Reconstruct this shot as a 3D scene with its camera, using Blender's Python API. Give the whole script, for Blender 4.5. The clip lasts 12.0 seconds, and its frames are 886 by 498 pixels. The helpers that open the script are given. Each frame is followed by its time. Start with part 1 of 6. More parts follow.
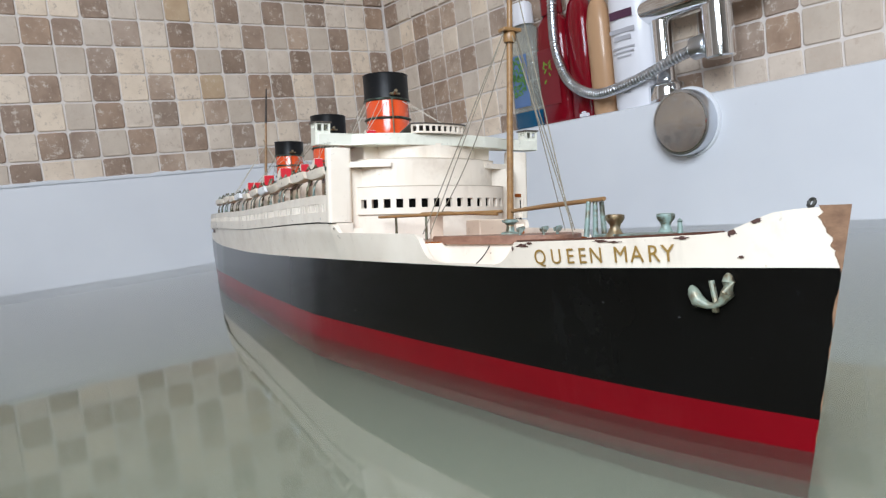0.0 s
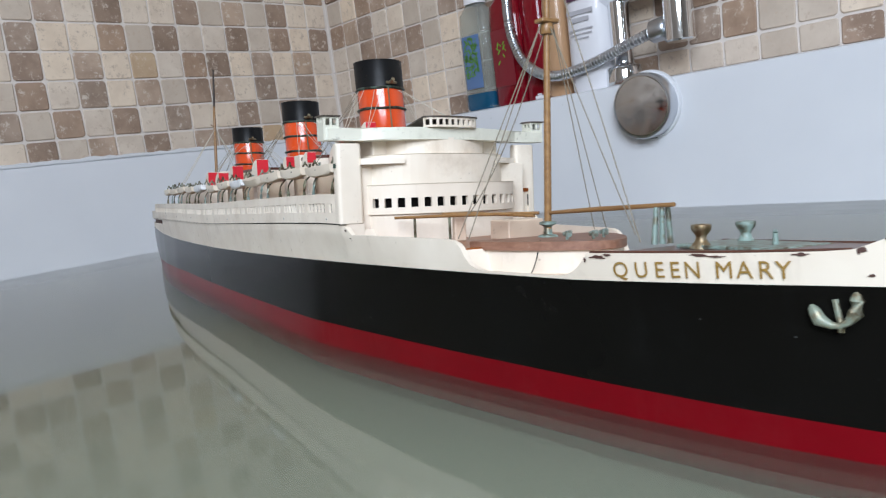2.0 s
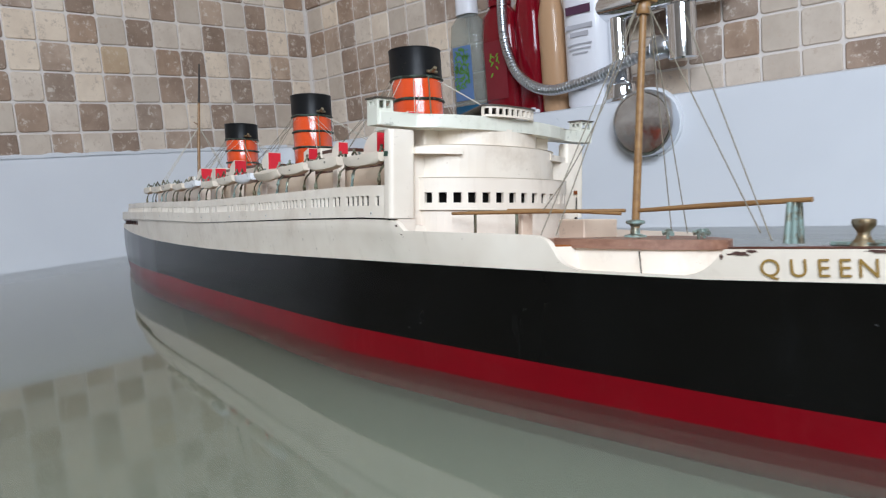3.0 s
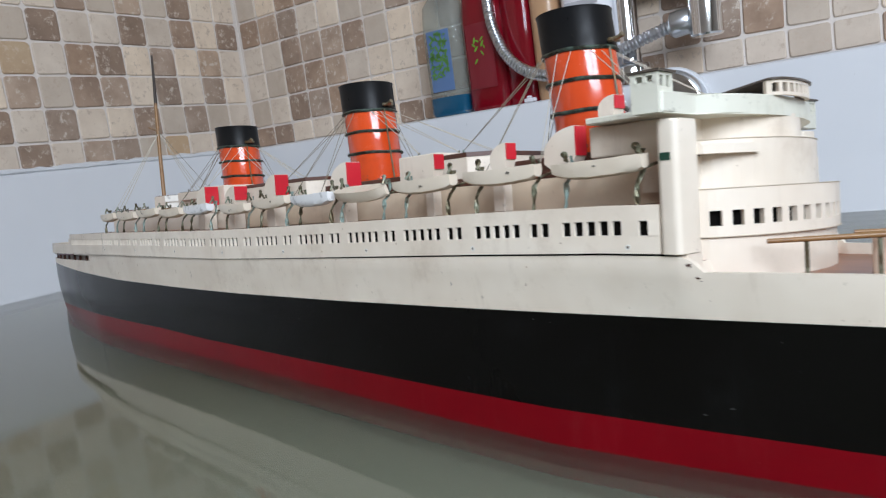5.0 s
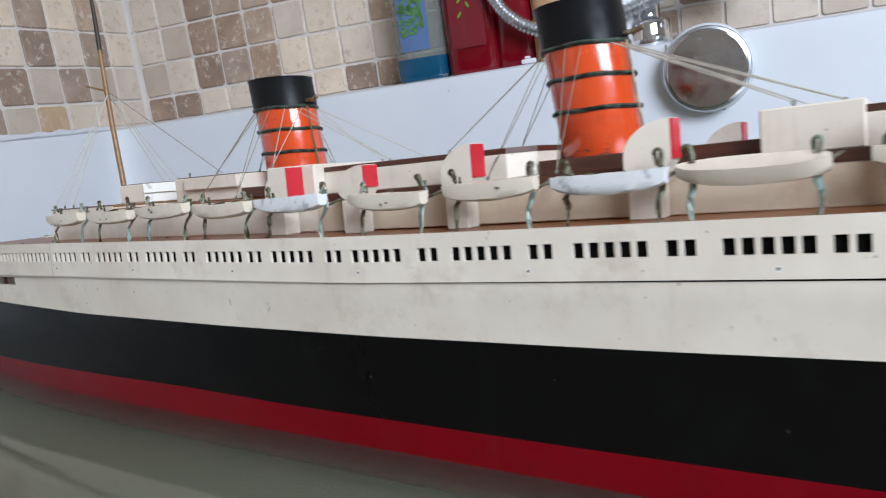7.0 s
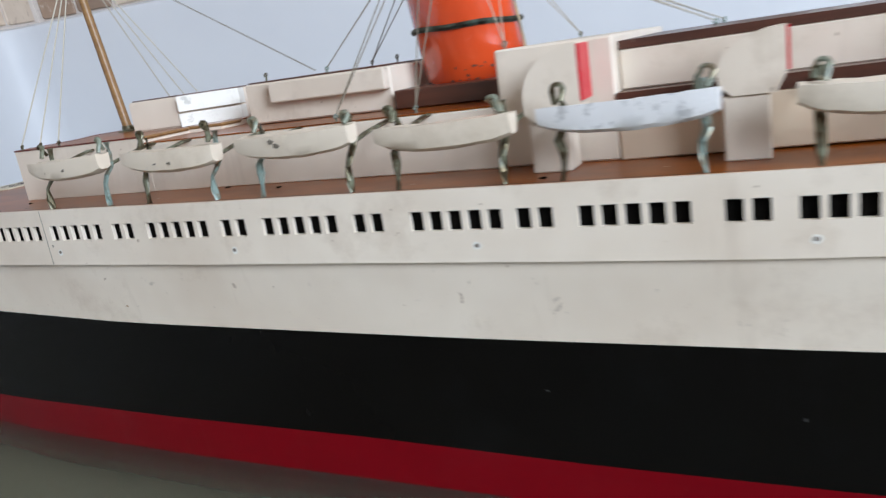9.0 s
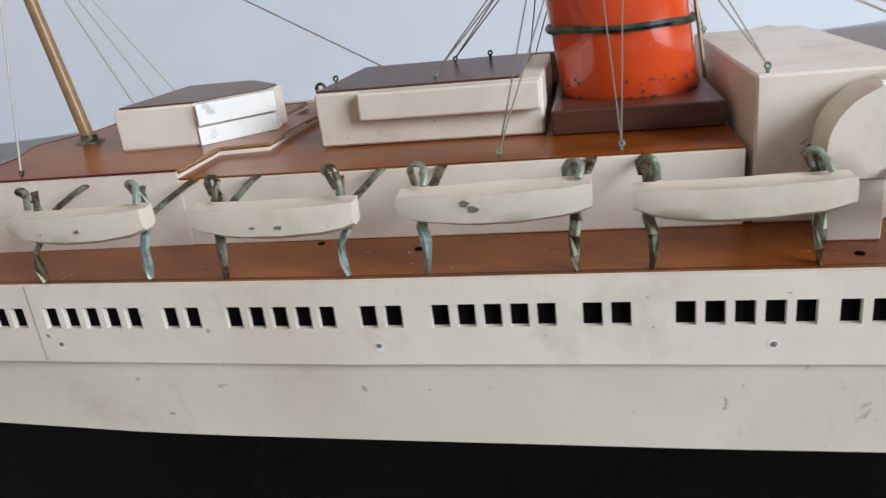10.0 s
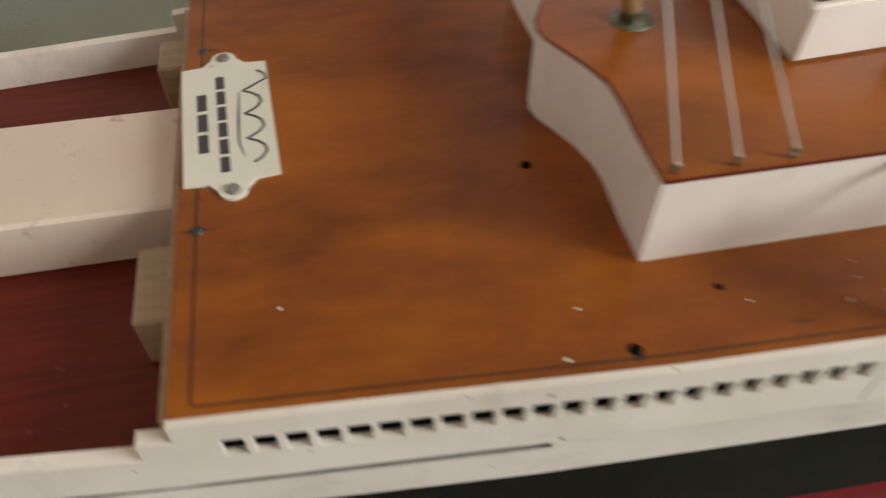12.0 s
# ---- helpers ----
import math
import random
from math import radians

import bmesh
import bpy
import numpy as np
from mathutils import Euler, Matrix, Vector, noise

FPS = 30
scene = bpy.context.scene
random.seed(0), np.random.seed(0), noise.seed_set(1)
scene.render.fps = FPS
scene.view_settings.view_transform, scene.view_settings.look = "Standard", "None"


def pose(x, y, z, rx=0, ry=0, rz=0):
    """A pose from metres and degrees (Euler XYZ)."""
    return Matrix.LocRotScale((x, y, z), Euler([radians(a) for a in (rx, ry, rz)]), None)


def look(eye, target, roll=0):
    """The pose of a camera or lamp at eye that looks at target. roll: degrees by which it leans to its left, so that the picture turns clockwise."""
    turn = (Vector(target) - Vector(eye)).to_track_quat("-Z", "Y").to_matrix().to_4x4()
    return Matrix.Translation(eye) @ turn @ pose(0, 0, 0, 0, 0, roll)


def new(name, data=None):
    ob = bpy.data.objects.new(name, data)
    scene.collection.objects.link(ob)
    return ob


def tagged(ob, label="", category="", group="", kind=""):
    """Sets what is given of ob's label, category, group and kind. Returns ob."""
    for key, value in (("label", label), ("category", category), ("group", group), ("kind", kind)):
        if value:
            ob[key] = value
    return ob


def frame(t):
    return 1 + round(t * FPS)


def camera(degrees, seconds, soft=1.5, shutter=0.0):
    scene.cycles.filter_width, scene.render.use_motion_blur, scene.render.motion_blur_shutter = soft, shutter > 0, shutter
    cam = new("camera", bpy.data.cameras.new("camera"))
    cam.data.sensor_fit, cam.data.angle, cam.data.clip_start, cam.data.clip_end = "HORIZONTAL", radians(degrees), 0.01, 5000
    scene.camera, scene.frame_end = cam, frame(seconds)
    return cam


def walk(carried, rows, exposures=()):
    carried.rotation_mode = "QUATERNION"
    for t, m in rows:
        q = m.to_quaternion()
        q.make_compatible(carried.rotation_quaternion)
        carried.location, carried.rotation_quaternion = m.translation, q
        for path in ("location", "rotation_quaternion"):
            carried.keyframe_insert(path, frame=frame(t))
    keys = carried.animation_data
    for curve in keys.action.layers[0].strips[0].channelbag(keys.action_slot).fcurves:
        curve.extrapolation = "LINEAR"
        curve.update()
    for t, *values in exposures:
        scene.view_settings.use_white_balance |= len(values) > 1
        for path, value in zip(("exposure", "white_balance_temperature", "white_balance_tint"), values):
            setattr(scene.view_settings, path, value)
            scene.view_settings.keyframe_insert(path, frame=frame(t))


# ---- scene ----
cam = camera(62.2, 12.0, soft=1.25, shutter=0.3)
PATH = [
    (0, (0.47043, -0.10950, 0.08727), (-0.44374, 0.28697, 0.00310), -6.77),
    (0.5, (0.46786, -0.11458, 0.09028), (-0.44691, 0.27406, -0.01994), -6.33),
    (1, (0.46148, -0.12665, 0.08643), (-0.42871, 0.31626, -0.02034), -4.75),
    (1.5, (0.44836, -0.13243, 0.09805), (-0.42862, 0.33271, -0.02256), -6.37),
    (2, (0.42559, -0.14651, 0.10545), (-0.43804, 0.34077, -0.02378), -7.27),
    (2.5, (0.39848, -0.16577, 0.09763), (-0.44782, 0.35412, -0.01854), -5.28),
    (2.7, (0.38660, -0.17083, 0.09547), (-0.45153, 0.36330, -0.01516), -4.93),
    (4.3, (0.24302, -0.19449, 0.10254), (-0.53355, 0.42461, -0.01438), -6.36),
    (4.5, (0.22592, -0.20089, 0.10524), (-0.53767, 0.43433, -0.01068), -6.50),
    (5, (0.17454, -0.20817, 0.11647), (-0.55848, 0.45953, -0.01331), -7.76),
    (5.5, (0.12338, -0.21695, 0.12179), (-0.57688, 0.48577, -0.00403), -7.71),
    (6, (0.05915, -0.22594, 0.11526), (-0.59169, 0.52534, 0.00578), -6.81),
    (6.5, (-0.00068, -0.21805, 0.12324), (-0.60874, 0.55781, -0.04502), -7.77),
    (7, (-0.07189, -0.21051, 0.13063), (-0.63031, 0.59765, -0.05654), -8.16),
    (7.2, (-0.09829, -0.20861, 0.12673), (-0.63925, 0.61370, -0.04978), -7.60),
    (8.8, (-0.23053, -0.15818, 0.14020), (-0.68587, 0.68089, -0.15750), -11.93),
    (9, (-0.26383, -0.15188, 0.13460), (-0.68725, 0.68627, -0.20923), -11.05),
    (9.5, (-0.32162, -0.13248, 0.14614), (-0.65932, 0.74347, -0.19836), -8.57),
    (10, (-0.36275, -0.11843, 0.15452), (-0.56216, 0.75600, -0.28776), -7.79),
    (10.5, (-0.40848, -0.12227, 0.19290), (-0.47883, 0.67538, -0.40611), -7.41),
    (11, (-0.48034, -0.12684, 0.21015), (-0.36191, 0.59736, -0.46919), 2.32),
    (11.5, (-0.51701, -0.09755, 0.19988), (-0.39388, 0.59171, -0.51409), -0.00),
    (11.7, (-0.53806, -0.07910, 0.19641), (-0.40025, 0.58440, -0.53897), 2.05),
    (12, (-0.56953, -0.03588, 0.18629), (-0.43476, 0.52884, -0.62791), 2.96),
]
walk(cam, [(t, look(eye, target, roll)) for t, eye, target, roll in PATH],
     [(0, -0.12, 6250, 10), (1.5, -0.26, 6150, 10), (2.7, -0.26, 6100, 10), (4.5, -0.28, 6200, 10), (6.0, -0.20, 6000, 10), (6.5, -0.10, 6000, 10), (9.0, 0.08, 6050, 10), (10.2, 0.0, 6200, 10), (11, 0.08, 6400, 10), (12, 0.24, 6700, 10)])

# ---------------------------------------------------------------- world and light
world = bpy.data.worlds.new("sky")
scene.world = world
world.use_nodes = True
wn = world.node_tree
sky = wn.nodes.new("ShaderNodeTexSky")
sky.sky_type = "NISHITA"
sky.sun_disc = False
sky.sun_elevation = radians(40)
sky.sun_rotation = radians(120)
wn.links.new(sky.outputs[0], wn.nodes["Background"].inputs[0])
wn.nodes["Background"].inputs[1].default_value = 0.12
scene.view_settings.exposure = 0.0

# sizes: one model unit is 90 mm; the bath is laid out in tiles of 45.8 mm
U = 0.09
PT = 0.0458
BATH = Matrix.Translation((-0.899, -0.028, 0)) @ Matrix.Rotation(radians(13.3), 4, "Z")
RIM = 3.58 * PT
LONG = 9.5 * PT          # inner face of the long side
TILED = 11.0 * PT        # tiled wall behind the long rim
NEAR_SIDE = -11.2 * PT
FOOT_END = 42 * PT


def lamp(name, m, size_x, size_y, watts, colour):
    data = bpy.data.lights.new(name, "AREA")
    data.shape, data.size, data.size_y, data.energy, data.color = "RECTANGLE", size_x, size_y, watts, colour
    ob = new(name, data)
    ob.matrix_world = m
    return ob


WIN_D0, WIN_D1, WIN_H0, WIN_H1 = 1.35, 2.55, 0.45, 1.55
ROOM_U0, ROOM_D1, ROOM_H0, ROOM_H1 = -1.35, 3.2, -0.52, 1.85
lamp("window_daylight", BATH @ look(((WIN_D0 + WIN_D1) / 2, ROOM_U0 + 0.06, (WIN_H0 + WIN_H1) / 2), (0.6, 0.15, 0.1)),
     WIN_D1 - WIN_D0 - 0.1, WIN_H1 - WIN_H0 - 0.1, 57, (0.87, 0.945, 1.03))


# ---------------------------------------------------------------- materials
def material(name, colour, rough=0.5, metal=0.0, coat=0.0):
    m = bpy.data.materials.new(name)
    m.use_nodes = True
    b = m.node_tree.nodes["Principled BSDF"]
    b.inputs["Base Color"].default_value = (*colour, 1)
    b.inputs["Roughness"].default_value = rough
    b.inputs["Metallic"].default_value = metal
    b.inputs["Coat Weight"].default_value = coat
    return m, m.node_tree, b


def noise_node(nt, scale, detail=4.0, rough=0.6, stretch=None):
    co = nt.nodes.new("ShaderNodeTexCoord")
    mp = nt.nodes.new("ShaderNodeMapping")
    nt.links.new(co.outputs["Object"], mp.inputs[0])
    if stretch:
        mp.inputs["Scale"].default_value = stretch
    n = nt.nodes.new("ShaderNodeTexNoise")
    n.inputs["Scale"].default_value, n.inputs["Detail"].default_value, n.inputs["Roughness"].default_value = scale, detail, rough
    nt.links.new(mp.outputs[0], n.inputs["Vector"])
    return n


def ramp(nt, src, stops):
    r = nt.nodes.new("ShaderNodeValToRGB")
    while len(r.color_ramp.elements) < len(stops):
        r.color_ramp.elements.new(0.5)
    for e, (p, c) in zip(r.color_ramp.elements, stops):
        e.position, e.color = p, (*c, 1) if len(c) == 3 else c
    nt.links.new(src, r.inputs[0])
    return r


def mix(nt, fac, a, b, mode="MIX"):
    m = nt.nodes.new("ShaderNodeMix")
    m.data_type, m.blend_type = "RGBA", mode
    for sock, v in ((m.inputs[0], fac), (m.inputs[6], a), (m.inputs[7], b)):
        if isinstance(v, (int, float)):
            sock.default_value = v
        elif isinstance(v, tuple):
            sock.default_value = (*v, 1)
        else:
            nt.links.new(v, sock)
    return m.outputs[2]


def bump(nt, b, src, strength, dist):
    n = nt.nodes.new("ShaderNodeBump")
    n.inputs["Strength"].default_value, n.inputs["Distance"].default_value = strength, dist
    nt.links.new(src, n.inputs["Height"])
    nt.links.new(n.outputs[0], b.inputs["Normal"])


def painted(name, colour, stain, rough=0.4, chips=None, coat=0.15, wear=0.62, shine=0.5, speck=None, sheen=0.0):
    """Old hand-brushed paint: broad tint, small stains, optional chips to the wood, faint brush relief."""
    m, nt, b = material(name, colour, rough, 0, coat)
    b.inputs["Specular IOR Level"].default_value = shine
    broad = noise_node(nt, 22, 3)
    fine = noise_node(nt, 160, 5, 0.7)
    c = mix(nt, ramp(nt, broad.outputs[0], [(0.35, (0, 0, 0)), (0.75, (0.55, 0.55, 0.55))]).outputs[0], colour, stain)
    spots = ramp(nt, fine.outputs[0], [(wear, (0, 0, 0)), (wear + 0.08, (0.6, 0.6, 0.6))])
    c = mix(nt, spots.outputs[0], c, tuple(0.5 * v for v in stain))
    if speck:
        dots = noise_node(nt, 330, 2, 0.5)
        c = mix(nt, ramp(nt, dots.outputs[0], [(0.745, (0, 0, 0)), (0.785, (0.7, 0.7, 0.7))]).outputs[0], c, speck)
        smudge = noise_node(nt, 34, 6, 0.72)
        c = mix(nt, ramp(nt, smudge.outputs[0], [(0.54, (0, 0, 0)), (0.76, (0.5, 0.5, 0.5))]).outputs[0], c, tuple(0.5 * (p + q) for p, q in zip(speck, stain)))
        streak = noise_node(nt, 60, 5, 0.7, (1, 1, 0.12))
        c = mix(nt, ramp(nt, streak.outputs[0], [(0.58, (0, 0, 0)), (0.78, (0.32, 0.32, 0.32))]).outputs[0], c, speck)
    if sheen:
        edge = nt.nodes.new("ShaderNodeLayerWeight")
        edge.inputs["Blend"].default_value = 0.5
        nt.links.new(ramp(nt, edge.outputs["Facing"], [(0.72, (0, 0, 0)), (1.0, (sheen,) * 3)]).outputs[0], b.inputs["Coat Weight"])
        b.inputs["Coat IOR"].default_value = 1.55
        b.inputs["Coat Roughness"].default_value = 0.3
    if chips:
        big = noise_node(nt, 75, 6, 0.75)
        c = mix(nt, ramp(nt, big.outputs[0], [(0.64, (0, 0, 0)), (0.66, (0.8, 0.8, 0.8))]).outputs[0], c, chips)
    nt.links.new(c, b.inputs["Base Color"])
    brush = noise_node(nt, 120, 3, 0.6, (0.25, 1, 1))
    if sheen:
        return m
    bump(nt, b, brush.outputs[0], 0.12, 0.0006)
    r = ramp(nt, fine.outputs[0], [(0.3, (rough - 0.1,) * 3), (0.75, (rough + 0.18,) * 3)])
    nt.links.new(r.outputs[0], b.inputs["Roughness"])
    return m


def timber(name, dark, light, rough=0.35, coat=0.4, grain=(3, 40, 40), scale=9, shine=0.5, dusty=0.25):
    m, nt, b = material(name, light, rough, 0, coat)
    b.inputs["Specular IOR Level"].default_value = shine
    b.inputs["Coat Roughness"].default_value = 0.25
    g = noise_node(nt, scale, 6, 0.65, grain)
    cloud = noise_node(nt, 11, 2)
    dust = noise_node(nt, 240, 4, 0.7)
    c = ramp(nt, g.outputs[0], [(0.3, dark), (0.7, light)]).outputs[0]
    c = mix(nt, ramp(nt, cloud.outputs[0], [(0.42, (0, 0, 0)), (0.8, (0.34, 0.34, 0.34))]).outputs[0], c, dark)
    c = mix(nt, ramp(nt, dust.outputs[0], [(0.68, (0, 0, 0)), (0.76, (dusty,) * 3)]).outputs[0], c, (0.55, 0.5, 0.42))
    nt.links.new(c, b.inputs["Base Color"])
    bump(nt, b, g.outputs[0], 0.08, 0.0005)
    return m


CREAM = painted("cream_paint", (0.83, 0.745, 0.63), (0.58, 0.47, 0.36), 0.42, wear=0.66, speck=(0.34, 0.25, 0.17))
CREAM_CHIPPED = painted("chipped_cream_paint", (0.83, 0.745, 0.63), (0.60, 0.49, 0.38), 0.42, wear=0.66, speck=(0.36, 0.27, 0.19))
# cream with a tan wood tone and the shade on these walls mixed in
SHADED_HOUSE_CREAM = painted("shaded_tan_cream_paint", (0.74, 0.615, 0.465), (0.56, 0.43, 0.29), 0.45, wear=0.66, speck=(0.34, 0.25, 0.17))
BOAT_CREAM = painted("yellowed_cream_paint", (0.80, 0.71, 0.585), (0.58, 0.47, 0.35), 0.42, wear=0.66, speck=(0.30, 0.22, 0.13))
PALE = painted("pale_green_white_paint", (0.74, 0.73, 0.63), (0.58, 0.57, 0.46), 0.42, speck=(0.3, 0.28, 0.2))
HULL_BLACK = painted("black_hull_paint", (0.004, 0.0036, 0.003), (0.006, 0.006, 0.0055), 0.26, coat=0.0, wear=0.72, shine=0.10, speck=(0.014, 0.014, 0.014), sheen=0.85)
HULL_RED = painted("red_hull_paint", (0.175, 0.0015, 0.006), (0.13, 0.0015, 0.005), 0.26, coat=0.0, wear=0.72, shine=0.12, speck=(0.22, 0.02, 0.025), sheen=0.4)
VENT_RED = painted("bright_red_paint", (0.62, 0.015, 0.03), (0.45, 0.015, 0.03), 0.4)
FUNNEL_RED = painted("orange_red_gloss_paint", (0.70, 0.075, 0.012), (0.50, 0.042, 0.01), 0.16, coat=0.8, wear=0.70, speck=(0.10, 0.03, 0.015))
FUNNEL_BLACK = painted("chipped_black_paint", (0.008, 0.008, 0.009), (0.018, 0.018, 0.016), 0.34, chips=(0.16, 0.14, 0.08), coat=0.0, shine=0.15)
SILVER = painted("silver_white_paint", (0.82, 0.82, 0.82), (0.62, 0.62, 0.63), 0.32, wear=0.56)
DECK = timber("varnished_deck", (0.13, 0.028, 0.003), (0.365, 0.100, 0.005), 0.30, 0.08, (5, 11, 11), 4, 0.28, 0.15)
STERN_RED = timber("dark_red_varnish", (0.09, 0.010, 0.005), (0.17, 0.022, 0.008), 0.35, 0.05, shine=0.2, dusty=0.1)
ROOF = timber("dark_varnished_roof", (0.055, 0.019, 0.011), (0.105, 0.035, 0.019), 0.4)
SPAR = timber("light_spar_wood", (0.20, 0.10, 0.035), (0.34, 0.19, 0.07), 0.45, 0.2)
BARE = timber("bare_worn_wood", (0.15, 0.075, 0.04), (0.30, 0.17, 0.095), 0.6, 0.0)
WORN_PLANK = timber("worn_reddish_plank", (0.17, 0.075, 0.045), (0.32, 0.17, 0.11), 0.5, 0.1)
# near-black that stands in for shade in openings and gaps; also small dark fittings
SHADE_BLACK = material("near_black_shade", (0.004, 0.0035, 0.003), 0.9)[0]
SHADE_BLACK.node_tree.nodes["Principled BSDF"].inputs["Specular IOR Level"].default_value = 0.05
INLAY = material("dark_inlay_line", (0.03, 0.012, 0.006), 0.5)[0]
GILT = painted("worn_gilt_paint", (0.30, 0.18, 0.04), (0.18, 0.10, 0.02), 0.5, coat=0)


def brass(name, metal_colour, verdigris, amount):
    m, nt, b = material(name, metal_colour, 0.42, 1.0)
    n = noise_node(nt, 260, 5, 0.7)
    f = ramp(nt, n.outputs[0], [(amount - 0.08, (0, 0, 0)), (amount + 0.08, (1, 1, 1))])
    nt.links.new(mix(nt, f.outputs[0], metal_colour, verdigris), b.inputs["Base Color"])
    inv = ramp(nt, n.outputs[0], [(amount - 0.08, (1, 1, 1)), (amount + 0.08, (0, 0, 0))])
    nt.links.new(inv.outputs[0], b.inputs["Metallic"])
    bump(nt, b, n.outputs[0], 0.3, 0.0006)
    return m


DAVIT = brass("verdigris_brass", (0.11, 0.09, 0.055), (0.17, 0.18, 0.12), 0.52)
DAVIT_GREEN = brass("blue_green_verdigris", (0.20, 0.18, 0.13), (0.21, 0.285, 0.255), 0.47)
PALE_BRASS = brass("pale_worn_brass", (0.30, 0.25, 0.17), (0.21, 0.245, 0.19), 0.46)
WIRE = material("dull_wire", (0.06, 0.06, 0.055), 0.5, 0.6)[0]
THREAD = material("grey_brown_thread", (0.22, 0.19, 0.14), 0.85)[0]
PALE_THREAD = material("pale_thread", (0.5, 0.46, 0.38), 0.85)[0]
CHROME = material("chrome", (0.75, 0.76, 0.78), 0.06, 1.0)[0]
BRUSHED, dial_nt, dial_b = material("spotted_chrome", (0.62, 0.61, 0.60), 0.10, 1.0)
wave = noise_node(dial_nt, 14, 2, 0.5)
bump(dial_nt, dial_b, wave.outputs[0], 0.10, 0.004)
film = noise_node(dial_nt, 60, 5, 0.7)
dial_nt.links.new(ramp(dial_nt, film.outputs[0], [(0.35, (0.04,) * 3), (0.7, (0.28,) * 3)]).outputs[0], dial_b.inputs["Roughness"])
SATIN = material("satin_chrome", (0.6, 0.62, 0.65), 0.28, 1.0)[0]

CHIP = material("dark_paint_chip", (0.07, 0.03, 0.022), 0.6)[0]
SEAM = material("dirty_seam", (0.52, 0.44, 0.34), 0.7)[0]
STAIN = material("grey_stain", (0.30, 0.27, 0.23), 0.6)[0]
STAIN_WARM = material("rusty_stain", (0.50, 0.37, 0.24), 0.6)[0]
SCUFF = material("grey_scuff", (0.045, 0.045, 0.045), 0.5)[0]
DUST = material("pale_dust", (0.42, 0.36, 0.30), 0.8)[0]
NAIL = material("dull_nail_metal", (0.20, 0.17, 0.14), 0.7)[0]
TAN_WOOD = timber("tan_wood", (0.30, 0.19, 0.10), (0.45, 0.31, 0.18), 0.5, 0.1)
PINK = painted("pinkish_cream_paint", (0.68, 0.54, 0.41), (0.58, 0.40, 0.30), 0.5)
IVORY = painted("ivory_plate", (0.74, 0.70, 0.56), (0.62, 0.57, 0.42), 0.4)
DARK_PRINT = material("dark_plate_print", (0.05, 0.04, 0.04), 0.5)[0]
WHITE_GLOSS = painted("white_gloss_paint", (0.84, 0.82, 0.76), (0.75, 0.72, 0.64), 0.3)
ROOF_GREY = painted("dark_brown_roof_paint", (0.06, 0.045, 0.035), (0.1, 0.08, 0.06), 0.45)
LAMP_GREEN = material("dark_green_lamp_paint", (0.012, 0.05, 0.03), 0.4)[0]
LAMP_RED = material("dark_red_lamp_paint", (0.09, 0.01, 0.01), 0.4)[0]
WIRE_GREEN = brass("dark_green_wire", (0.05, 0.05, 0.04), (0.06, 0.09, 0.07), 0.5)
BRASS = brass("tarnished_brass", (0.28, 0.20, 0.11), (0.17, 0.15, 0.10), 0.5)
WORN = material("dark_worn_paint", (0.16, 0.14, 0.11), 0.6)[0]
MAST_DARK = material("dark_mast_paint", (0.035, 0.025, 0.02), 0.5)[0]


def acrylic():
    m, nt, b = material("white_bath_acrylic", (0.76, 0.79, 0.85), 0.42, 0, 0.0)
    n = noise_node(nt, 6, 3)
    nt.links.new(ramp(nt, n.outputs[0], [(0.3, (0.625, 0.635, 0.665)), (0.7, (0.67, 0.68, 0.705))]).outputs[0], b.inputs["Base Color"])
    b.inputs["Specular IOR Level"].default_value = 0.25
    return m


def travertine(name, base, vein, pit):
    m, nt, b = material(name, base, 0.62)
    info = nt.nodes.new("ShaderNodeObjectInfo")
    big = noise_node(nt, 28, 4, 0.6)
    off = nt.nodes.new("ShaderNodeVectorMath")
    off.operation = "SCALE"
    big_map = big.inputs["Vector"].links[0].from_node
    comb = nt.nodes.new("ShaderNodeCombineXYZ")
    for i in range(3):
        nt.links.new(info.outputs["Random"], comb.inputs[i])
    nt.links.new(comb.outputs[0], off.inputs[0])
    off.inputs["Scale"].default_value = 37.0
    nt.links.new(off.outputs[0], big_map.inputs["Location"])
    fine = noise_node(nt, 88, 6, 0.78)
    nt.links.new(off.outputs[0], fine.inputs["Vector"].links[0].from_node.inputs["Location"])
    c = ramp(nt, big.outputs[0], [(0.3, vein), (0.62, base)]).outputs[0]
    tint = ramp(nt, info.outputs["Random"], [(0.0, (0.78, 0.76, 0.74)), (0.5, (1, 1, 1)), (1.0, (1.15, 1.1, 1.02))])
    c = mix(nt, 1.0, c, tint.outputs[0], "MULTIPLY")
    c = mix(nt, ramp(nt, fine.outputs[0], [(0.55, (0, 0, 0)), (0.63, (0.9, 0.9, 0.9))]).outputs[0], c, pit)
    nt.links.new(c, b.inputs["Base Color"])
    bump(nt, b, fine.outputs[0], 0.35, 0.0012)
    return m


BATH_WHITE = acrylic()
TILE_LIGHT = travertine("cream_travertine", (0.65, 0.555, 0.46), (0.56, 0.465, 0.38), (0.48, 0.38, 0.30))
TILE_DARK = travertine("brown_travertine", (0.35, 0.25, 0.185), (0.24, 0.165, 0.12), (0.56, 0.47, 0.39))
TILE_SPECK = travertine("speckled_brown_travertine", (0.42, 0.32, 0.25), (0.28, 0.20, 0.15), (0.60, 0.52, 0.44))
TILE_TAN = travertine("tan_travertine", (0.47, 0.35, 0.23), (0.40, 0.28, 0.18), (0.55, 0.43, 0.32))
GROUT = painted("pale_grout", (0.68, 0.62, 0.57), (0.60, 0.54, 0.49), 0.9, coat=0)
